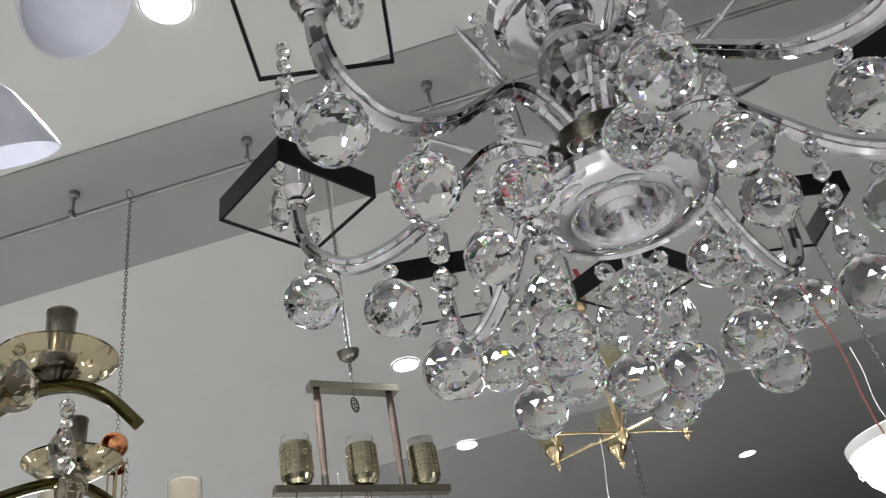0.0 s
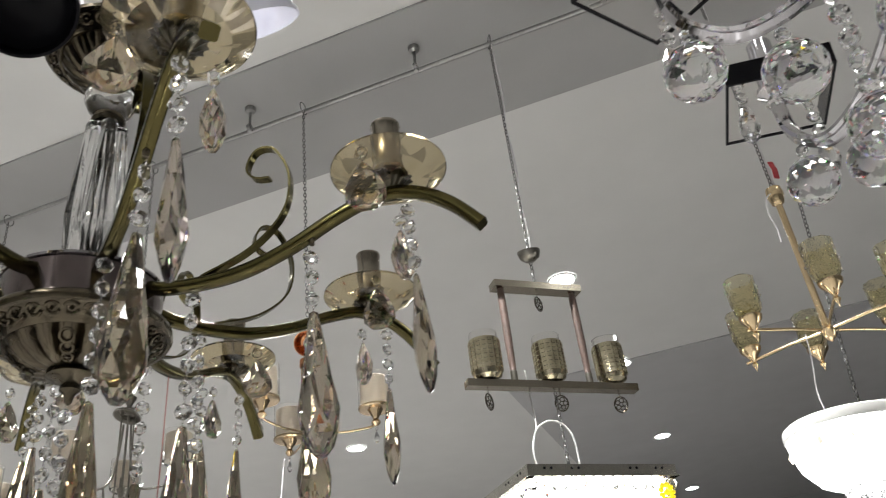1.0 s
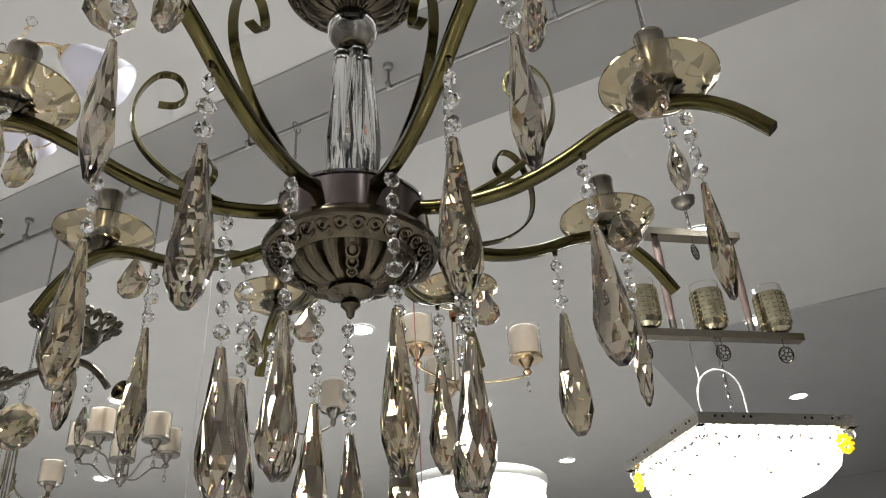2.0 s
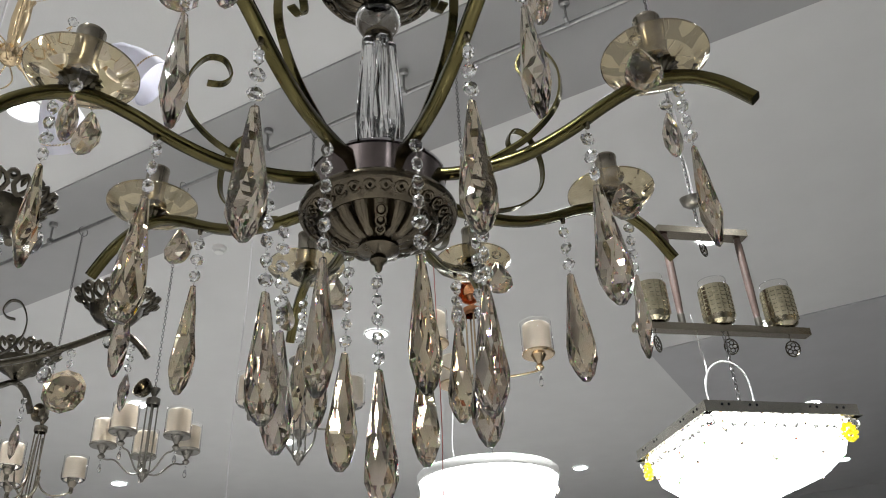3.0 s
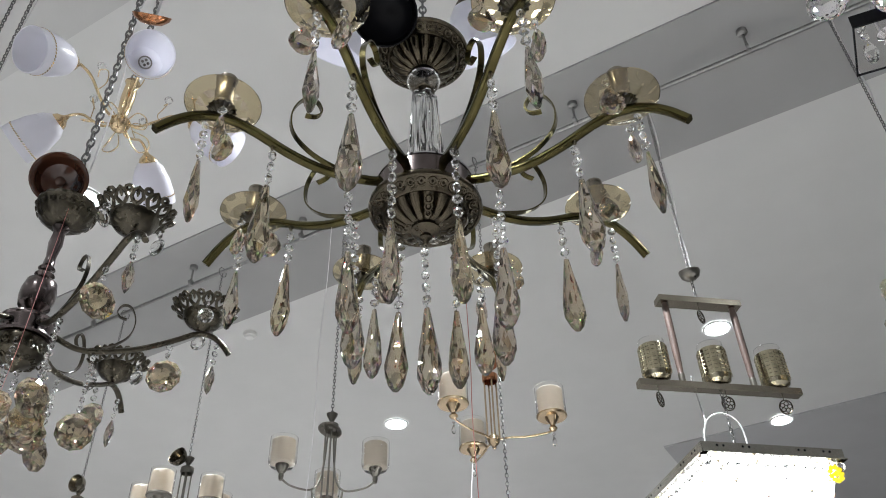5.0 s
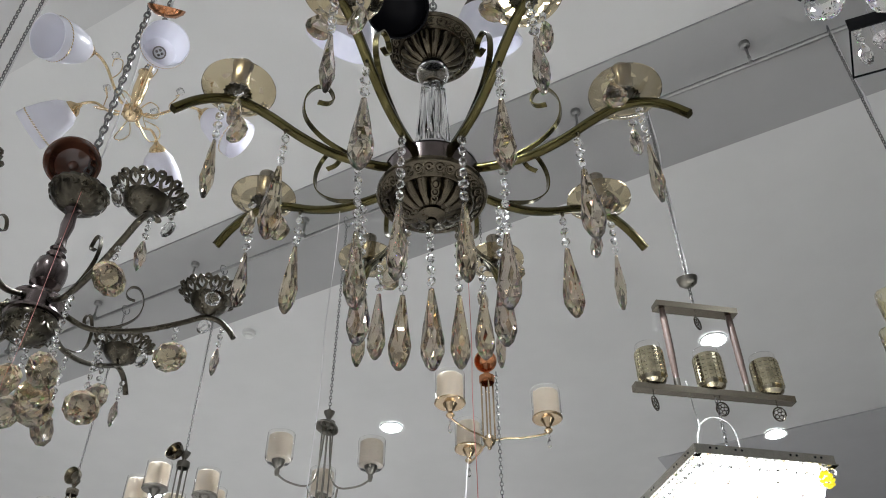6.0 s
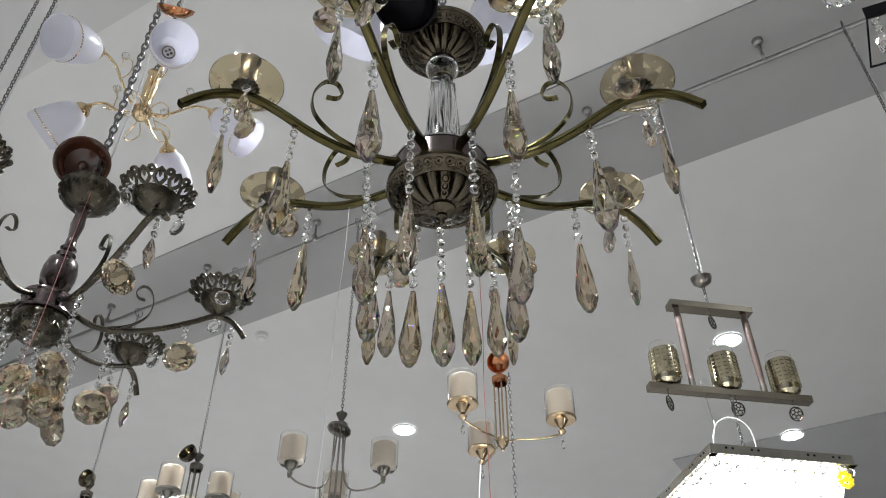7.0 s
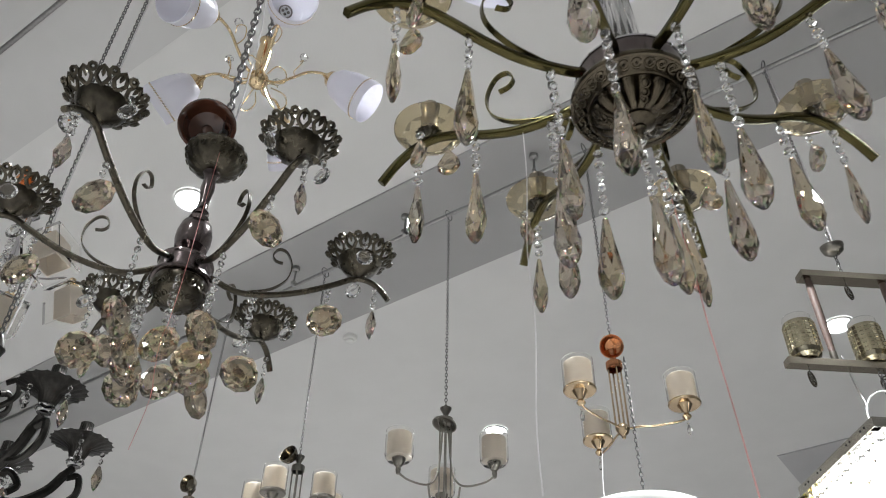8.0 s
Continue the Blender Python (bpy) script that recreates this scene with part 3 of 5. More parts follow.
def dark_chandelier():
    """Six slim arms with pierced crowns, a turned column and flat round crystals."""
    base, cx, cy = 1.93, -1.667, 1.015
    ob = thing("chandelier", (cx, cy, base), "six-arm dark bronze chandelier with pierced cups and disc crystals", "chandelier", "hanging chandeliers")

    def z(v):
        return v - base

    bm = bmesh.new()
    add_lathe(bm, [(0, z(1.925)), (0.006, z(1.93)), (0.012, z(1.938)), (0.026, z(1.943)), (0.044, z(1.955)), (0.055, z(1.974)), (0.058, z(1.990)), (0.054, z(1.999))], 64)
    for k in range(14):
        a = math.tau * k / 14
        add_sweep(bm, ring_points(0.0085, 10, 0, 1.5), 0.0022, sides=5, closed=True, m=Matrix.Rotation(a, 4, "Z") @ pose(0.0535, 0, z(1.973), 90, 0, 90) @ Matrix.Rotation(radians(-24), 4, "X"))
        add_gem(bm, [(0, 0.010), (0.0050, 0.003), (0, -0.010)], 7, Matrix.Rotation(a, 4, "Z") @ pose(0.0545, 0, z(1.975), 0, 20, 0))
        add_sweep(bm, ring_points(0.0055, 8), 0.0018, sides=5, closed=True, m=Matrix.Rotation(a + 0.22, 4, "Z") @ pose(0.0385, 0, z(1.950), 0, -32, 0))
    part("bowl", done(bm, "bowl", BLACKISH, True, 60), ob)
    part("drum", lathe("drum", [(0.052, z(1.998)), (0.061, z(2.000)), (0.0635, z(2.005)), (0.0615, z(2.011)), (0.055, z(2.014)), (0.0545, z(2.044)), (0.058, z(2.047)), (0.0575, z(2.051)), (0.045, z(2.055)), (0.02, z(2.058))], PURPLE, 40), ob)
    part("column", lathe("column", [(0.018, z(2.05)), (0.024, z(2.06)), (0.02, z(2.072)), (0.016, z(2.08)), (0.034, z(2.092)), (0.038, z(2.112)), (0.038, z(2.132)), (0.033, z(2.156)), (0.016, z(2.17)), (0.022, z(2.178)), (0.015, z(2.19)), (0.019, z(2.196)), (0.013, z(2.205)), (0.011, z(2.23)), (0.016, z(2.27)), (0.013, z(2.305)), (0.02, z(2.318)), (0.012, z(2.326))], PURPLE, 32), ob, label="turned dark bronze column")
    bm = bmesh.new()
    add_lathe(bm, [(0.012, z(2.322)), (0.036, z(2.327)), (0.057, z(2.345)), (0.066, z(2.368)), (0.072, z(2.374)), (0.070, z(2.384)), (0.03, z(2.39)), (0, z(2.392))], 64, None, 16, 0.05)
    for k in range(18):
        add_sweep(bm, ring_points(0.006, 8), 0.0016, sides=5, closed=True, m=Matrix.Rotation(math.tau * k / 18, 4, "Z") @ pose(0.0670, 0, z(2.360), 0, -70, 0))
    part("upper_bowl", done(bm, "upper_bowl", BLACKISH), ob)
    arm = rod("arm", smooth_path(radial([(0.055, z(2.028)), (0.11, z(2.004)), (0.17, z(2.008)), (0.24, z(2.030)), (0.31, z(2.066)), (0.355, z(2.092)), (0.39, z(2.090)), (0.415, z(2.072)), (0.432, z(2.050))]), 5), 0.0075, BLACKISH, h=0.0065, sides=8)
    scroll = rod("scroll", smooth_path(scroll_path(0.13, z(2.006), 0.86), 5), 0.0012, BLACKISH, h=0.0042, sides=4, up=(0, 1, 0.01))
    bm = bmesh.new()
    add_lathe(bm, [(0.006, -0.018), (0.014, -0.013), (0.022, -0.006), (0.036, 0.002), (0.045, 0.014), (0.050, 0.027), (0.047, 0.028), (0.034, 0.008), (0.010, 0.0)], 32)
    for k in range(26):
        add_gem(bm, [(0, 0.002), (0.0025, 0), (0, -0.002)], 5, Matrix.Rotation(math.tau * k / 26, 4, "Z") @ pose(0.053, 0, 0.028))
    for k in range(12):
        rot = Matrix.Rotation(math.tau * k / 12, 4, "Z") @ pose(0.062, 0, 0.040, 0, -46, 0)
        leaf = [(0.016, 0.0, 0), (0.008, 0.009, 0), (-0.004, 0.012, 0), (-0.014, 0.006, 0), (-0.018, 0.0, 0), (-0.014, -0.006, 0), (-0.004, -0.012, 0), (0.008, -0.009, 0)]
        add_sweep(bm, leaf, 0.0046, h=0.0030, sides=5, closed=True, m=rot)
        add_sweep(bm, [(0.014, 0, 0), (0.004, 0, 0.001), (-0.004, 0, 0)], [0.0020, 0.0046, 0.0012], sides=5, m=rot)
        rot = Matrix.Rotation(math.tau * (k + 0.5) / 12, 4, "Z") @ pose(0.073, 0, 0.047, 0, -36, 0)
        add_sweep(bm, [(0.006 * math.cos(q), 0.0065 * math.sin(q), 0.0) for q in [math.tau * i / 8 for i in range(8)]], 0.0042, sides=5, closed=True, m=rot)
    crown = done(bm, "crown", BLACKISH)
    for k in range(6):
        a = 37 + 60 * k
        rot = Matrix.Rotation(radians(a), 4, "Z")
        part("arm", arm, ob, rot)
        part("scroll", scroll, ob, rot)
        part("crown", crown, ob, rot @ pose(0.362, 0, z(2.116)), "pierced leafy bronze cup")
        x, y = math.cos(radians(a)), math.sin(radians(a))
        pendant(ob, SPEAR, 0.400 * x, 0.400 * y, z(2.078), 3, name="spear_drop")
        pendant(ob, CLEAR_DISC, 0.362 * x + 0.062 * y, 0.362 * y - 0.062 * x, z(2.150), 1, name="clear_disc", face=42)
        pendant(ob, CLEAR_DISC, 0.362 * x - 0.062 * y, 0.362 * y + 0.062 * x, z(2.150), 1, name="clear_disc", face=42)
        pendant(ob, DISC_DROP, 0.300 * x, 0.300 * y, z(2.055), 2, bead=BEAD, name="disc_drop", face=42)
        pendant(ob, DISC_DROP, 0.150 * x, 0.150 * y, z(2.0), 7, name="disc_drop", face=42)
        b = radians(a + 30)
        pendant(ob, DISC_DROP, 0.070 * math.cos(b), 0.070 * math.sin(b), z(1.975), 6, name="disc_drop", face=42)
    hang(ob, base, 2.39, RAIL_Z - 0.012, seed=5, cord=0.0022, size=0.033)
    part("thread", rod("thread", smooth_path([(0.040, -0.035, z(2.345)), (0.044, -0.042, z(2.15)), (0.050, -0.050, z(1.95)), (0.044, -0.052, z(1.78)), (0.048, -0.046, z(1.70)), (0.038, -0.052, z(1.60))], 4), 0.0005, PINK, sides=5), ob, label="thin red thread")
    cap = lathe("canopy", [(0, 0.0), (0.018, 0.0), (0.03, 0.012), (0.052, 0.026), (0.060, 0.042), (0.0665, 0.046), (0.068, 0.052), (0.064, 0.055), (0.0575, 0.050), (0.054, 0.042), (0.044, 0.022), (0.018, 0.012), (0.012, 0.012), (0.012, 0.022), (0.007, 0.026), (0, 0.026)], BROWN, 40)
    part("canopy", cap, ob, Matrix.Translation((-0.045, -0.005, z(2.475))) @ Vector((0.50, -0.62, -0.42)).to_track_quat("Z", "Y").to_matrix().to_4x4(), "brown lacquered ceiling cup hanging loose")
    return ob


def tulip_lamp():
    """Five opal tulip shades on thin gilt arms."""
    base, cx, cy = 2.765, -1.694, 1.114
    ob = thing("chandelier", (cx, cy, base), "gilt five-light lamp with white opal tulip shades", "chandelier", "hanging chandeliers")

    def z(v):
        return v - base

    part("hub", lathe("hub", [(0, z(2.765)), (0.014, z(2.768)), (0.026, z(2.782)), (0.030, z(2.80)), (0.020, z(2.815)), (0.014, z(2.83)), (0.017, z(2.85)), (0.02, z(2.90)), (0.017, z(2.96)), (0.022, z(2.97)), (0.010, z(2.985)), (0, z(2.99))], GOLD, 24), ob)
    shade = lathe("shade", [(0.014, 0.0), (0.027, -0.004), (0.043, -0.024), (0.056, -0.066), (0.062, -0.112), (0.0615, -0.138), (0.059, -0.138), (0.054, -0.066), (0.041, -0.026), (0.012, -0.008)], OPAL, 36)
    bm = bmesh.new()
    add_lathe(bm, [(0.006, 0.028), (0.009, 0.02), (0.015, 0.014), (0.022, 0.008), (0.027, -0.004), (0.025, -0.006), (0.012, 0.0)], 20)
    fitter = done(bm, "fitter", GOLD)
    bm = bmesh.new()
    for k in range(44):
        a = math.tau * k / 44
        add_box(bm, 0.0020, 0.0072, 0.0032, Matrix.Rotation(a, 4, "Z") @ pose(0.0618, 0, -0.112, 20, 0, 0))
    braid = done(bm, "braid", GOLD, False)
    bm = bmesh.new()
    for k in range(4):
        add_lathe(bm, [(0, -0.001), (0.0038, -0.001), (0.0042, 0.0012)], 10, pose(0.0075 * math.cos(math.tau * k / 4), 0.0075 * math.sin(math.tau * k / 4), -0.0225))
    add_sweep(bm, ring_points(0.0165, 20), 0.0022, sides=6, closed=True, m=pose(0, 0, -0.021))
    contacts = done(bm, "contact_holes", STEEL)
    socket = lathe("socket", [(0.0, -0.022), (0.014, -0.022), (0.017, -0.018), (0.017, -0.002), (0.0, -0.002)], WHITE, 16)
    arm = rod("arm", smooth_path([(0.018, 0, z(2.80)), (0.05, 0, z(2.795)), (0.09, 0, z(2.825)), (0.13, 0, z(2.86)), (0.17, 0, z(2.866)), (0.195, 0, z(2.852))], 5), 0.0042, GOLD)
    leaf = rod("curl", smooth_path([(0.02, 0, z(2.79)), (0.05, 0.012, z(2.765)), (0.085, 0.02, z(2.755)), (0.10, 0.0, z(2.77)), (0.08, -0.016, z(2.785)), (0.04, -0.006, z(2.79))], 4), 0.0018, GOLD, sides=6)
    riser = rod("curl_riser", smooth_path([(0.10, 0, z(2.835)), (0.09, 0.014, z(2.87)), (0.10, 0.02, z(2.905)), (0.112, 0.0, z(2.91)), (0.105, -0.01, z(2.89))], 4), 0.0017, GOLD, sides=6)
    stone = gem_mesh("stone", [(0, 0.013), (0.009, 0.008), (0.013, 0), (0.009, -0.008), (0, -0.013)], CRYSTAL, 8)
    for a in (-41, 32, 103, 187, 261):
        rot = Matrix.Rotation(radians(a), 4, "Z")
        part("arm", arm, ob, rot)
        part("curl", leaf, ob, rot @ Matrix.Rotation(radians(34), 4, "Z"))
        part("curl", riser, ob, rot)
        part("stone", stone, ob, rot @ pose(0.112, 0, z(2.925)))
        at = rot @ pose(0.200, 0, z(2.846), 0, -56, 0)
        part("fitter", fitter, ob, at)
        s = part("shade", shade, ob, at, "white opal tulip glass with braided gold line")
        part("braid", braid, s, label="fine gold braid line")
        part("socket", socket, s)
        part("contact_holes", contacts, s, label="dark contact holes of lamp socket")
    hang(ob, base, 2.985, RAIL_Z - 0.012, seed=8, cord=0.005, size=0.031)
    part("canopy", lathe("canopy", [(0, 0.0), (0.03, 0.004), (0.05, 0.018), (0.056, 0.03), (0.053, 0.03), (0.03, 0.01), (0, 0.006)], ROSE, 28), ob, pose(0.10, -0.10, z(3.08), 40, 30, 0))
    return ob


def bell_lamp():
    """Five marbled bell shades on dark arms, above the bronze chandelier."""
    base, cx, cy = 2.85, -0.75, 0.87
    ob = thing("chandelier", (cx, cy, base), "dark five-light lamp with white marbled bell shades", "chandelier", "hanging chandeliers")
    part("hub", lathe("hub", [(0, 0.0), (0.018, 0.004), (0.03, 0.02), (0.036, 0.045), (0.026, 0.065), (0.014, 0.09), (0.018, 0.17), (0.012, 0.25), (0.018, 0.26), (0, 0.275)], BLACKISH, 24), ob)
    shade = lathe("shade", [(0.016, 0.0), (0.030, -0.004), (0.048, -0.026), (0.066, -0.064), (0.084, -0.104), (0.097, -0.140), (0.098, -0.147), (0.094, -0.146), (0.080, -0.104), (0.062, -0.066), (0.044, -0.030), (0.014, -0.008)], SCAVO, 40)
    fitter = lathe("fitter", [(0.006, 0.026), (0.010, 0.014), (0.020, 0.006), (0.026, -0.006), (0.012, 0.0)], HUB, 18)
    arm = rod("arm", smooth_path([(0.025, 0, 0.03), (0.08, 0, 0.01), (0.14, 0, 0.045), (0.185, 0, 0.105), (0.225, 0, 0.135), (0.255, 0, 0.12), (0.262, 0, 0.09)], 5), 0.005, BLACKISH)
    for k in range(5):
        rot = Matrix.Rotation(radians(1 + 72 * k), 4, "Z")
        part("arm", arm, ob, rot)
        at = rot @ pose(0.262, 0, 0.082, 0, -36, 0)
        part("fitter", fitter, ob, at)
        part("shade", shade, ob, at, "white marbled glass bell shade")
    hang(ob, base, 3.07, RAIL_Z - 0.012, seed=9)
    return ob


def crystal_chandelier():
    """Chrome arms with black-walled glass trays and cut balls."""
    base = 1.95
    ob = thing("chandelier", (0.2377, 0.589, 1.918), "chrome eight-arm chandelier with clear crystal balls and trays", "chandelier", "hanging chandeliers")
    # it hangs a little out of plumb
    lean = pose(0, 0, 0, 1.4, 3.27, 0)
    ob.matrix_basis = pose(0.2377, 0.589, 1.918) @ lean

    def z(v):
        return v - base

    part("plate", lathe("plate", [(0, z(2.057)), (0.008, z(2.045)), (0.014, z(2.057)), (0.020, z(2.048)), (0.027, z(2.059)), (0.033, z(2.050)), (0.039, z(2.059)), (0.044, z(2.053)), (0.050, z(2.051)), (0.072, z(2.057)), (0.079, z(2.060)), (0.082, z(2.057)), (0.088, z(2.063)), (0.086, z(2.071)), (0.06, z(2.083)), (0.035, z(2.095)), (0.03, z(2.111))], CHROME, 56), ob, label="ribbed chrome bottom plate")
    part("belt", lathe("belt", [(0.045, z(2.101)), (0.056, z(2.106)), (0.056, z(2.133)), (0.045, z(2.139))], BLACKISH, 32), ob)
    stud = gem_mesh("stud", [(0, 0.008), (0.006, 0.004), (0.008, 0), (0.006, -0.004), (0, -0.008)], CRYSTAL, 6)
    for k in range(26):
        a = math.tau * k / 26
        part("stud", stud, ob, pose(0.090 * math.cos(a), 0.090 * math.sin(a), z(2.075), 0, 0, k * 25))
    part("column", lathe("column", [(0.03, z(2.131)), (0.036, z(2.146)), (0.03, z(2.161)), (0.02, z(2.171)), (0.018, z(2.191)), (0.03, z(2.211)), (0.040, z(2.241)), (0.036, z(2.266)), (0.02, z(2.281)), (0.026, z(2.296)), (0.02, z(2.311)), (0.018, z(2.351)), (0.03, z(2.371)), (0.02, z(2.401)), (0.01, z(2.461)), (0, z(2.466))], CHROME, 14, False), ob, label="faceted chrome and glass column")
    part("top_plate", lathe("top_plate", [(0.02, z(2.323)), (0.06, z(2.319)), (0.078, z(2.325)), (0.084, z(2.337)), (0.07, z(2.349)), (0.02, z(2.356))], CHROME, 40), ob)
    sleeve = gem_mesh("sleeve", [(0, z(2.196)), (0.030, z(2.198)), (0.046, z(2.226)), (0.044, z(2.261)), (0.028, z(2.285)), (0, z(2.287))], CRYSTAL, 10)
    part("sleeve", sleeve, ob, label="cut crystal vase sleeve")
    bm = bmesh.new()
    path = smooth_path(radial([(0.036, z(2.122)), (0.058, z(2.146)), (0.089, z(2.161)), (0.119, z(2.154)), (0.152, z(2.122)), (0.190, z(2.085)), (0.225, z(2.065)), (0.259, z(2.060)), (0.290, z(2.080)), (0.305, z(2.108)), (0.310, z(2.140))]), 4)
    add_sweep(bm, path, 0.0075, sides=8)
    add_sweep(bm, [p + Vector((0, 0.0080, 0.003)) for p in path], 0.0040, sides=6)
    add_sweep(bm, [p + Vector((0, -0.0080, 0.003)) for p in path], 0.0040, sides=6)
    arm = done(bm, "arm", CHROME)
    bm = bmesh.new()
    for k in range(4):
        h = 0.028 if k < 2 else 0.003
        add_box(bm, 0.1135, 0.003, h, Matrix.Rotation(math.pi / 2 * k, 4, "Z") @ pose(0.0, -0.0555, 0.0015 + h / 2))
    tray = done(bm, "tray", BLACK, False)
    bm = bmesh.new()
    add_box(bm, 0.109, 0.109, 0.0015)
    pane = done(bm, "pane", CLEAR, False)
    cup = lathe("candle_cup", [(0.006, -0.026), (0.012, -0.020), (0.008, -0.012), (0.018, -0.004), (0.0175, 0.001), (0.014, 0.004), (0.014, 0.068), (0.012, 0.069), (0.011, 0.03), (0, 0.03)], CHROME, 24)
    spike = rod("leaf_spike", smooth_path([(0.11, 0.0, z(2.155)), (0.145, 0.010, z(2.172)), (0.18, 0.016, z(2.190))], 4), [0.004] * 4 + [0.003] * 4 + [0.001], CHROME)
    for a in (36, 72, 119, 168, 214, 262, 305, 349):
        rot = Matrix.Rotation(radians(a), 4, "Z")
        x, y = math.cos(radians(a)), math.sin(radians(a))
        part("arm", arm, ob, rot)
        part("leaf_spike", spike, ob, rot)
        facing = min((a + 142 + 90 * q for q in range(4)), key=lambda f: abs((f + 45 + 80 + 180) % 360 - 180))
        t = part("tray", tray, ob, pose(0.310 * x, 0.310 * y, z(2.142), 0, 0, facing + 90), "square glass tray with black glass walls")
        part("pane", pane, t, pose(0, 0, 0.0025), "clear glass bottom")
        part("candle_cup", cup, ob, rot @ pose(0.310, 0, z(2.168)))
        pendant(ob, BALL, 0.298 * x, 0.298 * y, z(2.086), 1, 0.024, name="crystal_ball")
        pendant(ob, BALL, 0.222 * x, 0.222 * y, z(2.060), 1, 0.024, name="crystal_ball")
        pendant(ob, CLEAR_DROP, 0.310 * x + 0.052 * y, 0.310 * y - 0.052 * x, z(2.17), 3, 0.0185, name="clear_drop")
        pendant(ob, CLEAR_DROP, 0.310 * x - 0.052 * y, 0.310 * y + 0.052 * x, z(2.17), 2, 0.0185, name="clear_drop")
        b = radians(a + 22)
        pendant(ob, BALL, 0.125 * x, 0.125 * y, z(2.146), 3, 0.026, BIG_BEAD, name="crystal_ball")
        if y > -0.25:
            pendant(ob, BALL, 0.175 * x, 0.175 * y, z(2.095), 5, 0.026, BIG_BEAD, name="crystal_ball")
            pendant(ob, BALL, 0.084 * math.cos(b), 0.084 * math.sin(b), z(2.058), 4, 0.026, BIG_BEAD, name="crystal_ball")
        pendant(ob, CLEAR_DROP, 0.10 * math.cos(b), 0.10 * math.sin(b), z(2.323), 3, 0.02, name="clear_drop")
    part("wire", rod("wire", smooth_path([(0.23, 0.17, z(2.056)), (0.25, 0.18, z(1.98)), (0.26, 0.19, z(1.90)), (0.29, 0.20, z(1.80)), (0.30, 0.20, z(1.72))], 4), 0.0012, PINK, sides=5), ob, label="thin red wire hanging loose")
    part("tag", rod("tag", [(-0.05, 0.03, z(2.12)), (-0.057, 0.022, z(2.118)), (-0.06, 0.01, z(2.115))], 0.004, RED, h=0.012, sides=4), ob, label="red plastic tag")
    hang(ob, base, 2.46, RAIL_Z + 0.02, CHROME, seed=11)
    plumb = Matrix.Translation((0, 0, 0.50)) @ lean.inverted() @ Matrix.Translation((0, 0, -0.50))
    for o in ob.children:
        if o.name.startswith(("chain", "hook_ring")):
            o.matrix_basis = plumb @ o.matrix_basis
    return ob


bronze_chandelier()
dark_chandelier()
tulip_lamp()
bell_lamp()
crystal_chandelier()
bm = bmesh.new()
add_lathe(bm, [(0, 0.0), (0.02, 0.0), (0.042, 0.006), (0.056, 0.022), (0.060, 0.044), (0.061, 0.062), (0.058, 0.062), (0.054, 0.03), (0.036, 0.012), (0, 0.008)], 36)
ob = new("ceiling_canopy", done(bm, "ceiling_canopy", BLACK))
ob.matrix_basis = Matrix.Translation((-0.742, 0.712, 2.355)) @ Vector((0.25, -0.55, -0.62)).to_track_quat("Z", "Y").to_matrix().to_4x4()
tagged(ob, "glossy black ceiling cup hanging loose on chain", "ceiling canopy")


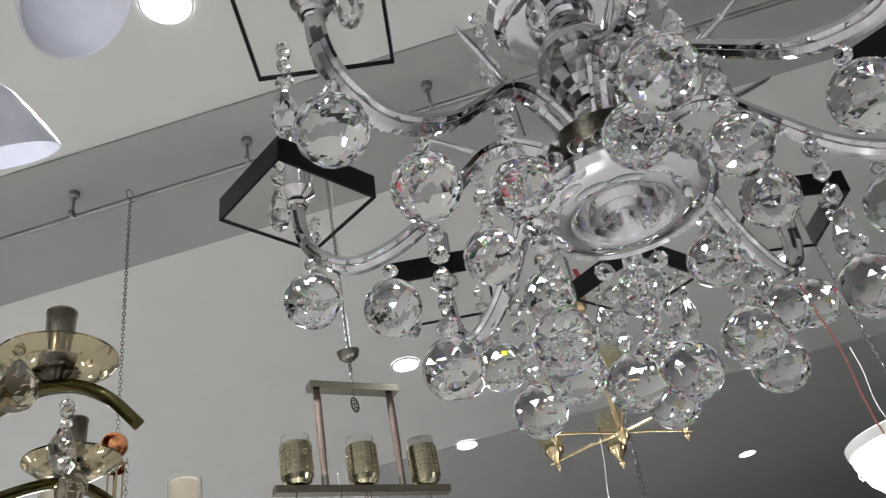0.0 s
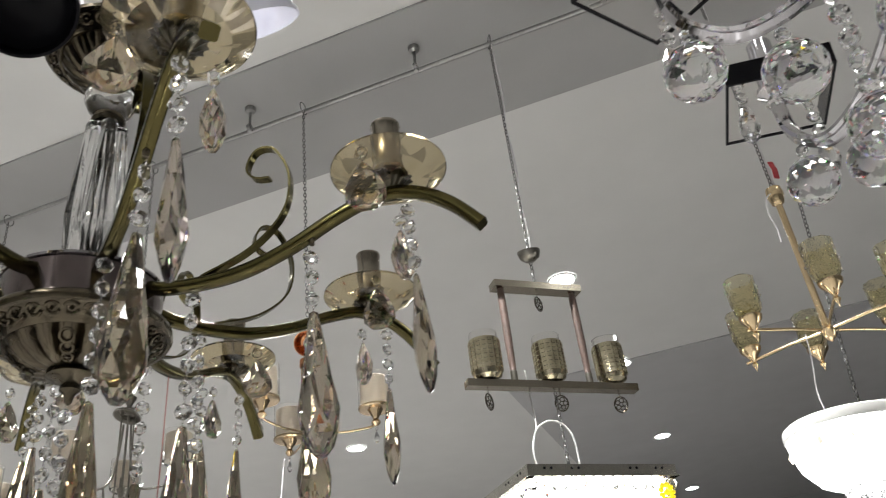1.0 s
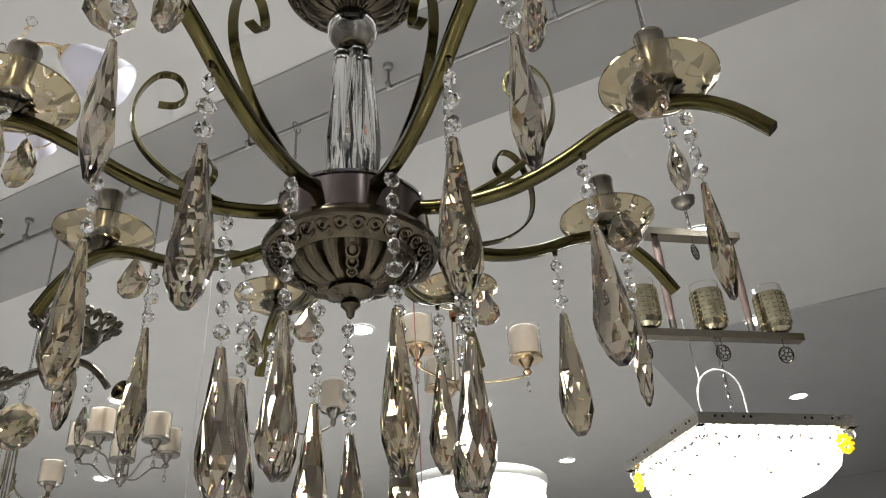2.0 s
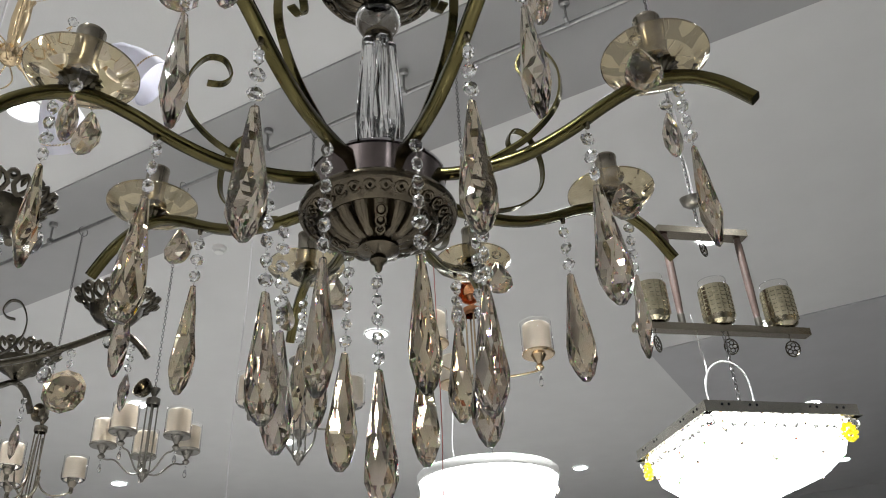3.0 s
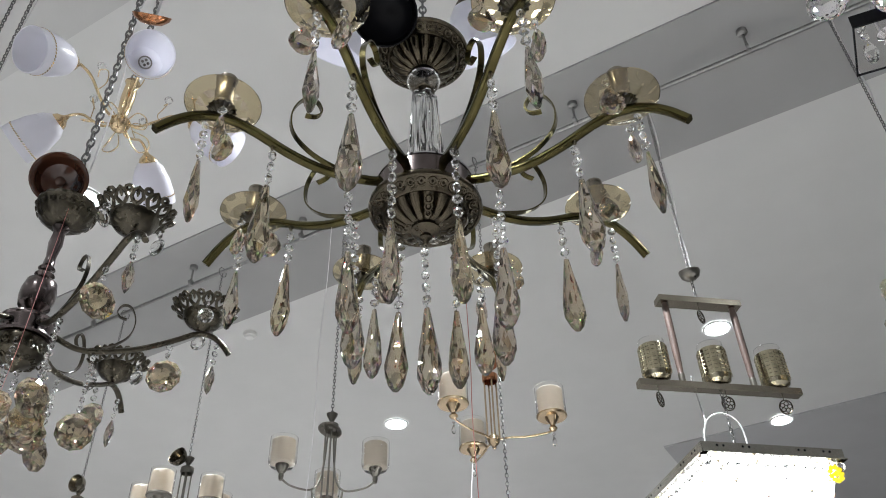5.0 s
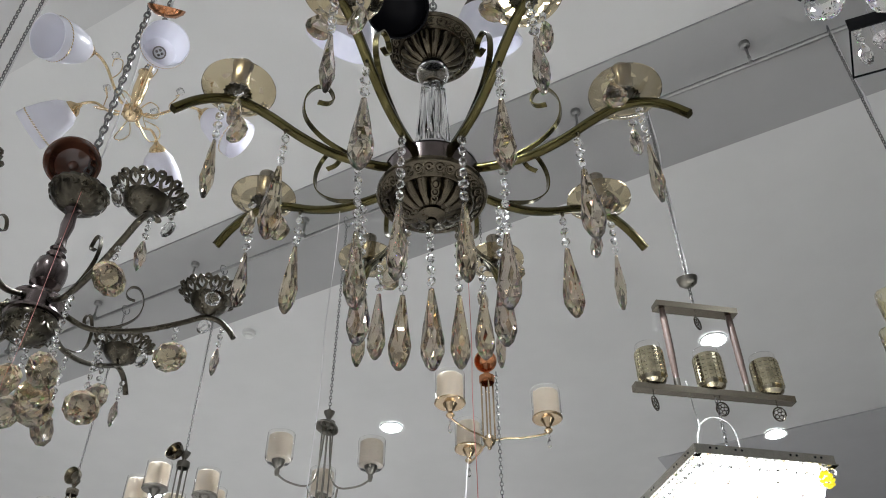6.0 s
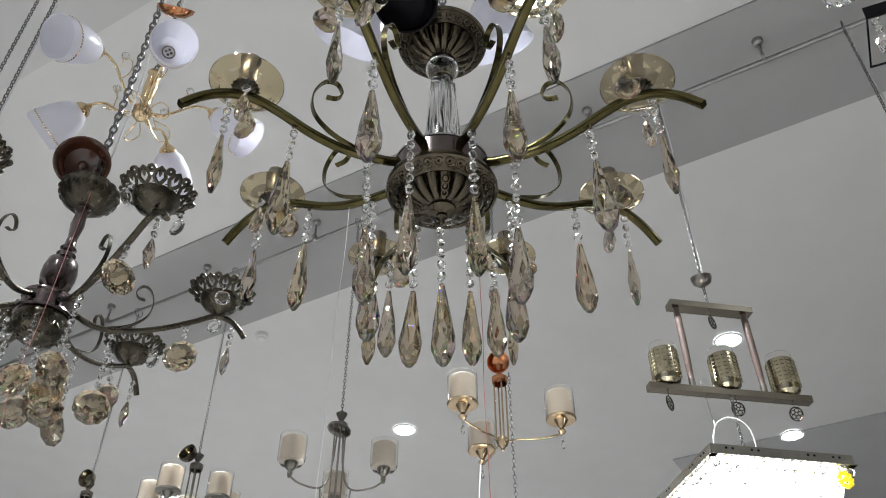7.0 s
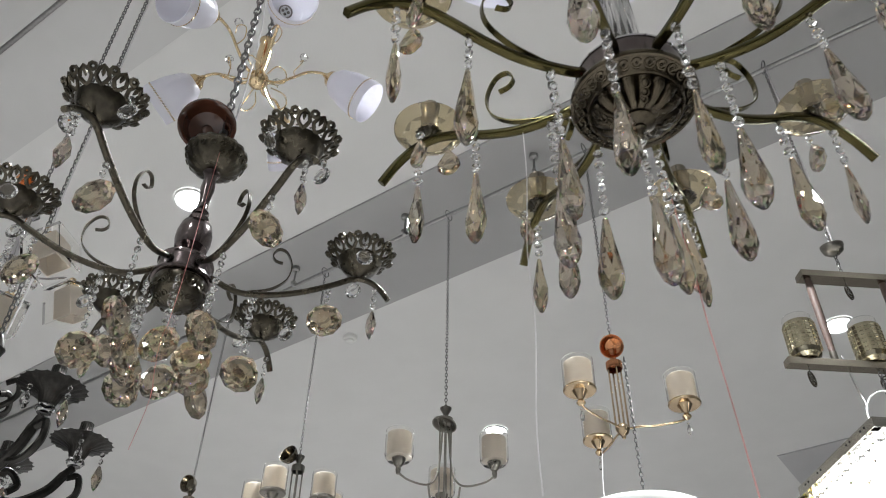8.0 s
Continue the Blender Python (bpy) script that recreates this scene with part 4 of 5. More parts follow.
def candelabra():
    """A black cast candelabra with leaf cups, further along the near rail."""
    base = 1.775
    at = uv(-2.86, 0.615, base) + Vector((0.09, 0.03, 0))
    ob = thing("chandelier", at, "black cast candelabra with leafy cups and clear crystals", "chandelier", "hanging chandeliers")
    part("column", lathe("column", [(0, 0), (0.02, 0.01), (0.03, 0.03), (0.018, 0.05), (0.03, 0.08), (0.045, 0.12), (0.03, 0.16), (0.02, 0.20), (0.032, 0.24), (0.024, 0.30), (0.016, 0.40), (0.03, 0.44), (0.012, 0.48), (0, 0.50)], CAST, 24), ob)
    bm = bmesh.new()
    add_sweep(bm, smooth_path(radial([(0.03, 0.10), (0.10, 0.05), (0.18, 0.04), (0.25, 0.09), (0.285, 0.15), (0.30, 0.17)]), 5), [0.014] * 20 + [0.011] * 6, sides=8)
    add_sweep(bm, smooth_path(radial([(0.10, 0.055), (0.11, 0.10), (0.15, 0.12), (0.18, 0.09), (0.16, 0.065)]), 5), 0.0095, sides=6)
    add_sweep(bm, smooth_path(radial([(0.22, 0.065), (0.28, 0.06), (0.325, 0.10), (0.32, 0.15), (0.29, 0.14)]), 5), 0.0095, sides=6)
    arm = done(bm, "arm", CAST)
    bm = bmesh.new()
    add_lathe(bm, [(0.010, -0.01), (0.02, -0.004), (0.028, 0.02), (0.055, 0.034), (0.082, 0.042), (0.066, 0.049), (0.02, 0.05), (0.017, 0.052), (0.017, 0.10), (0.014, 0.10), (0.012, 0.06)], 60, None, 20, 0.14)
    cup = done(bm, "leaf_cup", CAST, True, 60)
    knob = gem_mesh("crystal_knob", [(0, -0.012), (0.018, -0.010), (0.026, 0.002), (0.018, 0.014), (0, 0.016)], CRYSTAL, 10)
    bm = bmesh.new()
    add_sweep(bm, smooth_path([(0.02, 0, 0.24), (0.07, 0, 0.26), (0.11, 0, 0.30), (0.10, 0, 0.345), (0.07, 0, 0.335)], 5), [0.010 - 0.0003 * k for k in range(21)], h=0.0095, sides=6)
    horn = done(bm, "leaf", CAST)
    for k in range(6):
        a = -3 + 60 * k
        rot = Matrix.Rotation(radians(a), 4, "Z")
        x, y = math.cos(radians(a)), math.sin(radians(a))
        part("arm", arm, ob, rot)
        part("leaf", horn, ob, rot @ Matrix.Rotation(radians(30), 4, "Z"))
        part("crystal_knob", knob, ob, rot @ pose(0.30, 0, 0.185))
        part("leaf_cup", cup, ob, rot @ pose(0.30, 0, 0.205))
        pendant(ob, SPEAR, 0.365 * x, 0.365 * y, 0.24, 2, name="spear_drop")
        pendant(ob, CLEAR_DROP, 0.29 * x + 0.055 * y, 0.29 * y - 0.055 * x, 0.235, 1, name="clear_drop")
        pendant(ob, CLEAR_DROP, 0.18 * x, 0.18 * y, 0.03, 2, name="clear_drop")
    hang(ob, base, base + 0.49, RAIL_Z - 0.012, seed=13, cord=0.003)
    return ob


def square_shade_lamp():
    """Pale square glass shades round a crystal stem, above the candelabra."""
    base = 2.51
    at = uv(-2.88, 0.64, base)
    ob = thing("chandelier", at, "chrome lamp with pale square glass shades and crystals", "chandelier", "hanging chandeliers")
    part("column", lathe("column", [(0, 0), (0.02, 0.01), (0.012, 0.03), (0.025, 0.06), (0.012, 0.10), (0.012, 0.22), (0.03, 0.24), (0.01, 0.27), (0, 0.28)], CHROME, 24), ob)
    def square(name, profile, mat):
        bm = bmesh.new()
        add_lathe(bm, [(r * 1.414, h) for r, h in profile], 4, pose(0, 0, 0, 0, 0, 45))
        return done(bm, name, mat, True, 30)

    shade = square("shade", [(0.012, -0.004), (0.034, -0.006), (0.037, -0.012), (0.037, -0.105), (0.034, -0.105), (0.033, -0.014), (0.012, -0.010)], CREAM)
    sleeve = square("outer_glass", [(0.014, 0.002), (0.056, 0.000), (0.060, -0.004), (0.060, -0.120), (0.054, -0.120), (0.054, -0.010), (0.014, -0.003)], SHEER)
    cap = lathe("fitter", [(0.004, 0.036), (0.012, 0.030), (0.009, 0.020), (0.020, 0.012), (0.024, 0.004), (0.010, 0.003)], GOLD, 20)
    arm = rod("arm", smooth_path(radial([(0.01, 0.05), (0.06, 0.02), (0.12, 0.04), (0.17, 0.07), (0.19, 0.05)]), 5), 0.004, CHROME)
    for k in range(5):
        rot = Matrix.Rotation(radians(62 + 72 * k), 4, "Z")
        part("arm", arm, ob, rot)
        s = part("shade", shade, ob, rot @ pose(0.20, 0, 0.045, 0, -20, 20), "square cream glass shade")
        part("outer_glass", sleeve, s)
        part("fitter", cap, s, label="small gilt fitter")
        a = radians(26 + 72 * k)
        pendant(ob, CLEAR_DROP, 0.10 * math.cos(a), 0.10 * math.sin(a), 0.06, 3, name="clear_drop")
        pendant(ob, CLEAR_DROP, 0.055 * math.cos(a), 0.055 * math.sin(a), 0.12, 5, name="clear_drop")
    part("canopy", lathe("canopy", [(0, 0), (0.03, 0.004), (0.046, 0.02), (0.05, 0.05), (0.046, 0.05), (0.03, 0.012), (0, 0.008)], ORANGE, 24), ob, pose(0.02, -0.05, 0.30, 70, 0, -30), "orange glass cup hanging loose")
    hang(ob, base, base + 0.27, RAIL_Z - 0.012, seed=14)
    return ob


candelabra()
square_shade_lamp()


# ---- lamps on the far rail ----
def bar_pendant():
    """Three gilded pots on a bar, hung from a shorter bar by wooden posts."""
    base = 2.72
    ob = thing("bar_pendant", (-0.105, 3.18, base), "champagne metal bar pendant with three gilded glass pots", "pendant lamp", "", 26)
    bm = bmesh.new()
    add_box(bm, 0.74, 0.045, 0.030, pose(0, 0, 0.015))
    part("lower_bar", done(bm, "lower_bar", PALE_BAR, False), ob)
    bm = bmesh.new()
    add_box(bm, 0.40, 0.062, 0.030, pose(0, 0, 0.46))
    part("upper_bar", done(bm, "upper_bar", PALE_BAR, False), ob)
    post = lathe("post", [(0.013, 0.03), (0.013, 0.07), (0.012, 0.072), (0.0135, 0.10), (0.0165, 0.21), (0.016, 0.40), (0.014, 0.446)], WOOD, 20)
    ferrule = lathe("ferrule", [(0.0145, 0.03), (0.0145, 0.075), (0.012, 0.076)], STEEL, 20)
    for x in (-0.165, 0.165):
        p = part("post", post, ob, pose(x, 0, 0), "turned brown wooden post")
        part("ferrule", ferrule, p)
    bm = bmesh.new()
    add_lathe(bm, [(0.0, 0.0), (0.034, 0.002), (0.050, 0.012), (0.056, 0.028), (0.056, 0.138), (0.0535, 0.138), (0.0535, 0.03), (0.03, 0.008), (0, 0.006)], 32)
    for row in range(7):
        for k in range(16):
            add_box(bm, 0.004, 0.0135, 0.0100, Matrix.Rotation(math.tau * k / 16, 4, "Z") @ pose(0.0562, 0, 0.034 + 0.0155 * row))
    pot = done(bm, "pot", MERCURY, False)
    liner = lathe("liner", [(0, 0.02), (0.048, 0.021), (0.0515, 0.164), (0.051, 0.166), (0.049, 0.164), (0.046, 0.03)], CLEAR, 28)
    for x in (-0.275, 0.0, 0.275):
        p = part("pot", pot, ob, pose(x, 0, 0.032) @ Matrix.Diagonal((1.10, 1.10, 1.20, 1)), "gilded mercury glass pot with square dimples")
        part("liner", liner, p, label="clear glass liner")
    bm = bmesh.new()
    add_sweep(bm, ring_points(0.026, 16, 0, 1.25), 0.003, sides=6, closed=True)
    for k in range(5):
        a = math.tau * k / 5
        add_sweep(bm, ring_points(0.009, 9), 0.0022, sides=5, closed=True, m=pose(0.0145 * math.cos(a), 0.017 * math.sin(a), 0))
    add_sweep(bm, [(0, 0.032, 0), (0, 0.055, 0)], 0.002, sides=5)
    medal = done(bm, "medallion", BLACKISH)
    for x, t in ((-0.285, 35), (0.02, -15), (0.285, -30)):
        part("medallion", medal, ob, pose(x, 0, -0.055, 90, 0, t), "pierced dark metal medallion")
    part("medallion", medal, ob, pose(0.0, 0, 0.385, 90, 0, 30), "pierced dark metal medallion")
    part("canopy", lathe("canopy", [(0, 0.0), (0.02, 0.002), (0.042, 0.018), (0.050, 0.042), (0.050, 0.052), (0.047, 0.052), (0.035, 0.02), (0, 0.01)], STEEL, 28), ob, pose(0.0, 0.0, 0.590, 12, -8, 0), "steel ceiling cup hanging loose")
    part("chain", chain_mesh(0.13, LINK), ob, pose(0, 0, 0.473))
    hang(ob, base, base + 0.645, RAIL_Z - 0.012, seed=21, cord=0.004)
    part("lower_chain", chain_mesh(0.33, LINK), ob, pose(0.0, 0, -0.33))
    return ob


def candle_lamp(at, label, mat, dark, n, first, r, cup_z, top_z, hub_z, straight=False):
    """Glass candle shades on thin arms round a slim stem of rods."""
    ob = thing("candle_lamp", (at[0], at[1], hub_z), label, "chandelier", "candle lamps on the far rail")
    h = top_z - hub_z
    part("hub", lathe("hub", [(0, -0.05), (0.008, -0.045), (0.012, -0.03), (0.024, -0.02), (0.032, 0.0), (0.024, 0.02), (0.012, 0.026)], mat, 20), ob)
    stem_rod = rod("stem_rod", [(0, 0, 0), (0, 0, h * 0.5), (0, 0, h)], 0.0045, mat)
    for k in range(4):
        a = math.tau * (k + 0.3) / 4
        part("stem_rod", stem_rod, ob, pose(0.030 * math.cos(a), 0.030 * math.sin(a), 0))
    part("collar", lathe("collar", [(0.036, h - 0.008), (0.040, h), (0.040, h + 0.03), (0.034, h + 0.034), (0.012, h + 0.036), (0.012, h + 0.05), (0.030, h + 0.085), (0.032, h + 0.095), (0.0, h + 0.097)], dark, 24), ob)
    dz = cup_z - hub_z
    if straight:
        arm = rod("arm", smooth_path(radial([(0.02, 0.0), (0.08, 0.004), (0.16, dz - 0.085), (r - 0.03, dz - 0.078), (r, dz - 0.066)]), 4), 0.005, mat)
    else:
        arm = rod("arm", smooth_path(radial([(0.02, h * 0.9), (0.032, dz + 0.08), (0.055, dz - 0.03), (0.11, dz - 0.085), (r - 0.06, dz - 0.088), (r, dz - 0.062)]), 5), 0.0055, mat)
        prong = rod("prong", smooth_path(radial([(0.01, -0.02), (0.04, 0.02), (0.08, 0.08), (0.095, 0.16)]), 5), 0.0055, mat)
        for k in range(n):
            part("prong", prong, ob, Matrix.Rotation(radians(first + 360 / n * (k + 0.5)), 4, "Z"))
    if straight:
        cup = lathe("cup", [(0, -0.078), (0.012, -0.072), (0.021, -0.060), (0.018, -0.054), (0.010, -0.044), (0.014, -0.038), (0.032, -0.006), (0.034, -0.002), (0.070, -0.004), (0.075, 0.002), (0.074, 0.010), (0.068, 0.012), (0.02, 0.010), (0, 0.009)], mat, 32)
        glass = lathe("glass", [(0.068, 0.012), (0.072, 0.02), (0.072, 0.158), (0.070, 0.158), (0.070, 0.02), (0.066, 0.014)], CLEAR, 36)
    else:
        cup = lathe("cup", [(0, -0.078), (0.010, -0.072), (0.014, -0.050), (0.012, -0.036), (0.022, -0.026), (0.034, 0.002), (0.036, 0.012), (0.02, 0.010), (0, 0.009)], mat, 28)
        glass = lathe("glass", [(0.036, -0.004), (0.058, 0.000), (0.070, 0.012), (0.074, 0.03), (0.074, 0.158), (0.072, 0.158), (0.072, 0.03), (0.066, 0.014), (0.036, 0.0)], CLEAR, 36)
    candle = lathe("candle", [(0, 0.014), (0.058, 0.014), (0.062, 0.022), (0.062, 0.142), (0.058, 0.146), (0.055, 0.137), (0.055, 0.04)], CREAM, 36)
    for k in range(n):
        rot = Matrix.Rotation(radians(first + 360 / n * k), 4, "Z")
        part("arm", arm, ob, rot)
        c = part("cup", cup, ob, rot @ pose(r, 0, dz))
        g = part("glass_shade", glass, ob, rot @ pose(r, 0, dz), "clear glass cylinder")
        part("candle_liner", candle, g, label="cream frosted inner cylinder")
        if straight:
            pendant(ob, CLEAR_DROP, r * math.cos(radians(first + 360 / n * k)), r * math.sin(radians(first + 360 / n * k)), dz - 0.078, 1, name="clear_drop")
    hang(ob, hub_z, top_z + 0.095, RAIL_Z - 0.012, seed=int(abs(at[0]) * 10))
    return ob


def crackle_lamp():
    """Gilt lamp with crackled glass cups, on the far rail."""
    base, x0, y0 = 2.70, 0.89, 2.946
    ob = thing("crackle_lamp", (x0, y0, base), "gilt six-light lamp with crackled amber glass cups", "chandelier")
    part("column", lathe("column", [(0, -0.05), (0.008, -0.04), (0.02, -0.03), (0.03, 0.0), (0.013, 0.02), (0.013, 0.55), (0.024, 0.56), (0.034, 0.60), (0.03, 0.63), (0.012, 0.64), (0, 0.64)], GOLD, 24), ob)
    arm = rod("arm", radial([(0.02, 0.0), (0.15, 0.004), (0.33, 0.0)]), 0.006, GOLD)
    cup = lathe("cup", [(0, -0.075), (0.004, -0.06), (0.012, -0.045), (0.006, -0.035), (0.02, -0.012), (0.036, 0.006), (0.04, 0.02), (0.02, 0.018), (0, 0.016)], GOLD, 24)
    crackle = material("crackled_amber_glass", (0.99, 0.935, 0.72), 0.0, trans=1.0, ior=1.12, bump=0.7, bump_size=120, cells=True)
    bm = bmesh.new()
    add_lathe(bm, [(0.024, 0.018), (0.042, 0.028), (0.052, 0.044), (0.056, 0.064), (0.058, 0.084), (0.058, 0.104), (0.058, 0.124), (0.058, 0.144), (0.060, 0.170), (0.057, 0.170), (0.054, 0.140), (0.054, 0.070), (0.040, 0.036), (0.02, 0.024)], 22)
    jog = random.Random(3)
    for v in bm.verts:
        v.co += Vector((jog.uniform(-1, 1), jog.uniform(-1, 1), jog.uniform(-1, 1))) * 0.0028
    glass = done(bm, "glass", crackle, False)
    stud = gem_mesh("crystal_stud", [(0, 0.008), (0.007, 0.001), (0, -0.008)], BRIGHT, 6)
    for k in range(6):
        rot = Matrix.Rotation(radians(20 + 60 * k), 4, "Z")
        part("arm", arm, ob, rot)
        part("cup", cup, ob, rot @ pose(0.30, 0, 0.03) @ Matrix.Scale(1.05, 4))
        g = part("glass_cup", glass, ob, rot @ pose(0.30, 0, 0.03) @ Matrix.Diagonal((0.92, 0.92, 1.0, 1)), "crackled amber glass cup")
        for q in range(16):
            a, h = jog.uniform(0, math.tau), jog.uniform(0.055, 0.162)
            part("crystal_stud", stud, g, pose(0.060 * math.cos(a), 0.060 * math.sin(a), h, 40 * q, 25 * q, 0))
    part("wire", rod("wire", smooth_path([(-0.02, -0.02, 0.60), (-0.05, -0.03, 0.57), (-0.062, -0.03, 0.50), (-0.052, -0.03, 0.43), (-0.056, -0.03, 0.37)], 4), 0.003, CORD), ob, label="white supply wire hanging loose")
    part("tag", rod("tag", [(0.02, -0.03, 0.66), (0.022, -0.034, 0.70), (0.016, -0.032, 0.74)], 0.012, RED, h=0.003, sides=4), ob, label="red plastic tag")
    hang(ob, base, base + 0.64, RAIL_Z - 0.012, seed=31, cord=0.004)
    return ob


def lit_square_lamp():
    """A square crystal lamp, lit, with a steel rim plate."""
    base, x0, y0 = 2.268, -0.135, 3.095
    ob = thing("crystal_ceiling_lamp", (x0, y0, base), "lit square crystal lamp with perforated steel rim plate", "ceiling lamp", "lit crystal lamps", 27)
    s = 0.279
    bm = bmesh.new()
    for k in range(4):
        add_box(bm, 2 * s, 0.004, 0.038, Matrix.Rotation(math.pi / 2 * k, 4, "Z") @ pose(0, -s, 0.024))
        add_box(bm, 2 * s + 0.012, 0.03, 0.004, Matrix.Rotation(math.pi / 2 * k, 4, "Z") @ pose(0, -s + 0.006, 0.004))
    add_box(bm, 2 * s, 2 * s, 0.004, pose(0, 0, 0.041))
    plate = part("rim_plate", done(bm, "rim_plate", RIM, False), ob)
    hole = lathe("hole", [(0, 0.0), (0.004, 0.0), (0.0045, 0.0015), (0, 0.002)], BLACK, 10)
    for k in range(4):
        for x in (-0.22, -0.195, -0.12, -0.095, 0.10, 0.125, 0.20, 0.225):
            part("hole", hole, plate, Matrix.Rotation(math.pi / 2 * k, 4, "Z") @ pose(x, -s - 0.0015, 0.030, 90, 0, 0))
    bm = bmesh.new()
    prof = [(0.88, 0.0), (0.87, -0.05), (0.81, -0.11), (0.66, -0.155), (0.40, -0.185), (0.0, -0.195)]
    rings = []
    for q, zz in prof:
        w = s * q
        if q == 0:
            rings.append([bm.verts.new((0, 0, zz))])
            continue
        ring = []
        for k in range(4):
            ca, sa = math.cos(math.pi / 2 * k), math.sin(math.pi / 2 * k)
            for j in range(8):
                px, py = -w + 2 * w * j / 8, -w
                ring.append(bm.verts.new((px * ca - py * sa, px * sa + py * ca, zz - 0.008 * (j % 2))))
        rings.append(ring)
    for a, b in zip(rings, rings[1:]):
        n = len(a)
        for i in range(n):
            j = (i + 1) % n
            if len(b) == 1:
                bm.faces.new((a[i], a[j], b[0]))
            else:
                bm.faces.new((a[i], a[j], b[j], b[i]))
    part("diffuser", done(bm, "diffuser", LIT, False), ob, label="glowing white crystal bowl")
    stone = gem_mesh("rim_stone", [(0, 0), (0.012, -0.006), (0.016, -0.02), (0.008, -0.036), (0, -0.04)], CRYSTAL, 6)
    smoke = gem_mesh("dark_stone", [(0, 0), (0.008, -0.004), (0.011, -0.016), (0, -0.032)], SMOKE, 6)
    flower = bmesh.new()
    for k in range(9):
        a = math.tau * k / 9
        add_gem(flower, [(0, 0.010), (0.011, 0.004), (0.011, -0.004), (0, -0.010)], 6, pose(0.022 * math.cos(a), 0, 0.026 * math.sin(a)))
    add_gem(flower, [(0, 0.012), (0.012, 0.004), (0.012, -0.004), (0, -0.012)], 6)
    bloom = done(flower, "yellow_flower", YELLOW, False)
    for k in range(4):
        rot = Matrix.Rotation(math.pi / 2 * k, 4, "Z")
        for j in range(15):
            x = -s + 2 * s * (j + 0.5) / 15
            part("rim_stone", smoke if j % 4 == 1 else stone, ob, rot @ pose(x, -s + 0.012, 0.0, 0, 0, j * 23))
        part("yellow_flower", bloom, ob, rot @ pose(s * (0.82 if k < 2 else -0.82), -s * 0.965, -0.05), "yellow crystal flower")
        for px, py, pz in ((-0.05, 0.87, 0.115), (0.12, 0.905, 0.09), (-0.17, 0.925, 0.07), (0.03, 0.925, 0.05), (0.20, 0.93, 0.05), (-0.22, 0.95, 0.03)):
            part("dark_stone", smoke, ob, rot @ pose(px, -s * py - 0.004, -pz))
    bm = bmesh.new()
    add_sweep(bm, smooth_path([(-0.035, 0.27, 0.66), (-0.030, 0.24, 0.48), (-0.045, 0.12, 0.32), (-0.085, 0.0, 0.22), (-0.090, -0.02, 0.13), (-0.050, 0, 0.03)], 6), 0.0036, sides=8)
    add_sweep(bm, smooth_path([(-0.088, 0, 0.20), (-0.060, 0, 0.275), (0.0, 0, 0.305), (0.060, 0, 0.275), (0.090, 0, 0.20), (0.090, 0, 0.03)], 6), 0.0042, sides=8)
    part("cord", done(bm, "cord", GREY_CORD), ob, pose(-0.06, -0.08, 0.01, 0, 0, -20) @ Matrix.Scale(0.85, 4), "looped white supply cord")
    part("chain", chain_mesh(0.157, LINK), ob, pose(0.0653, 0.0621, 0.036))
    return ob


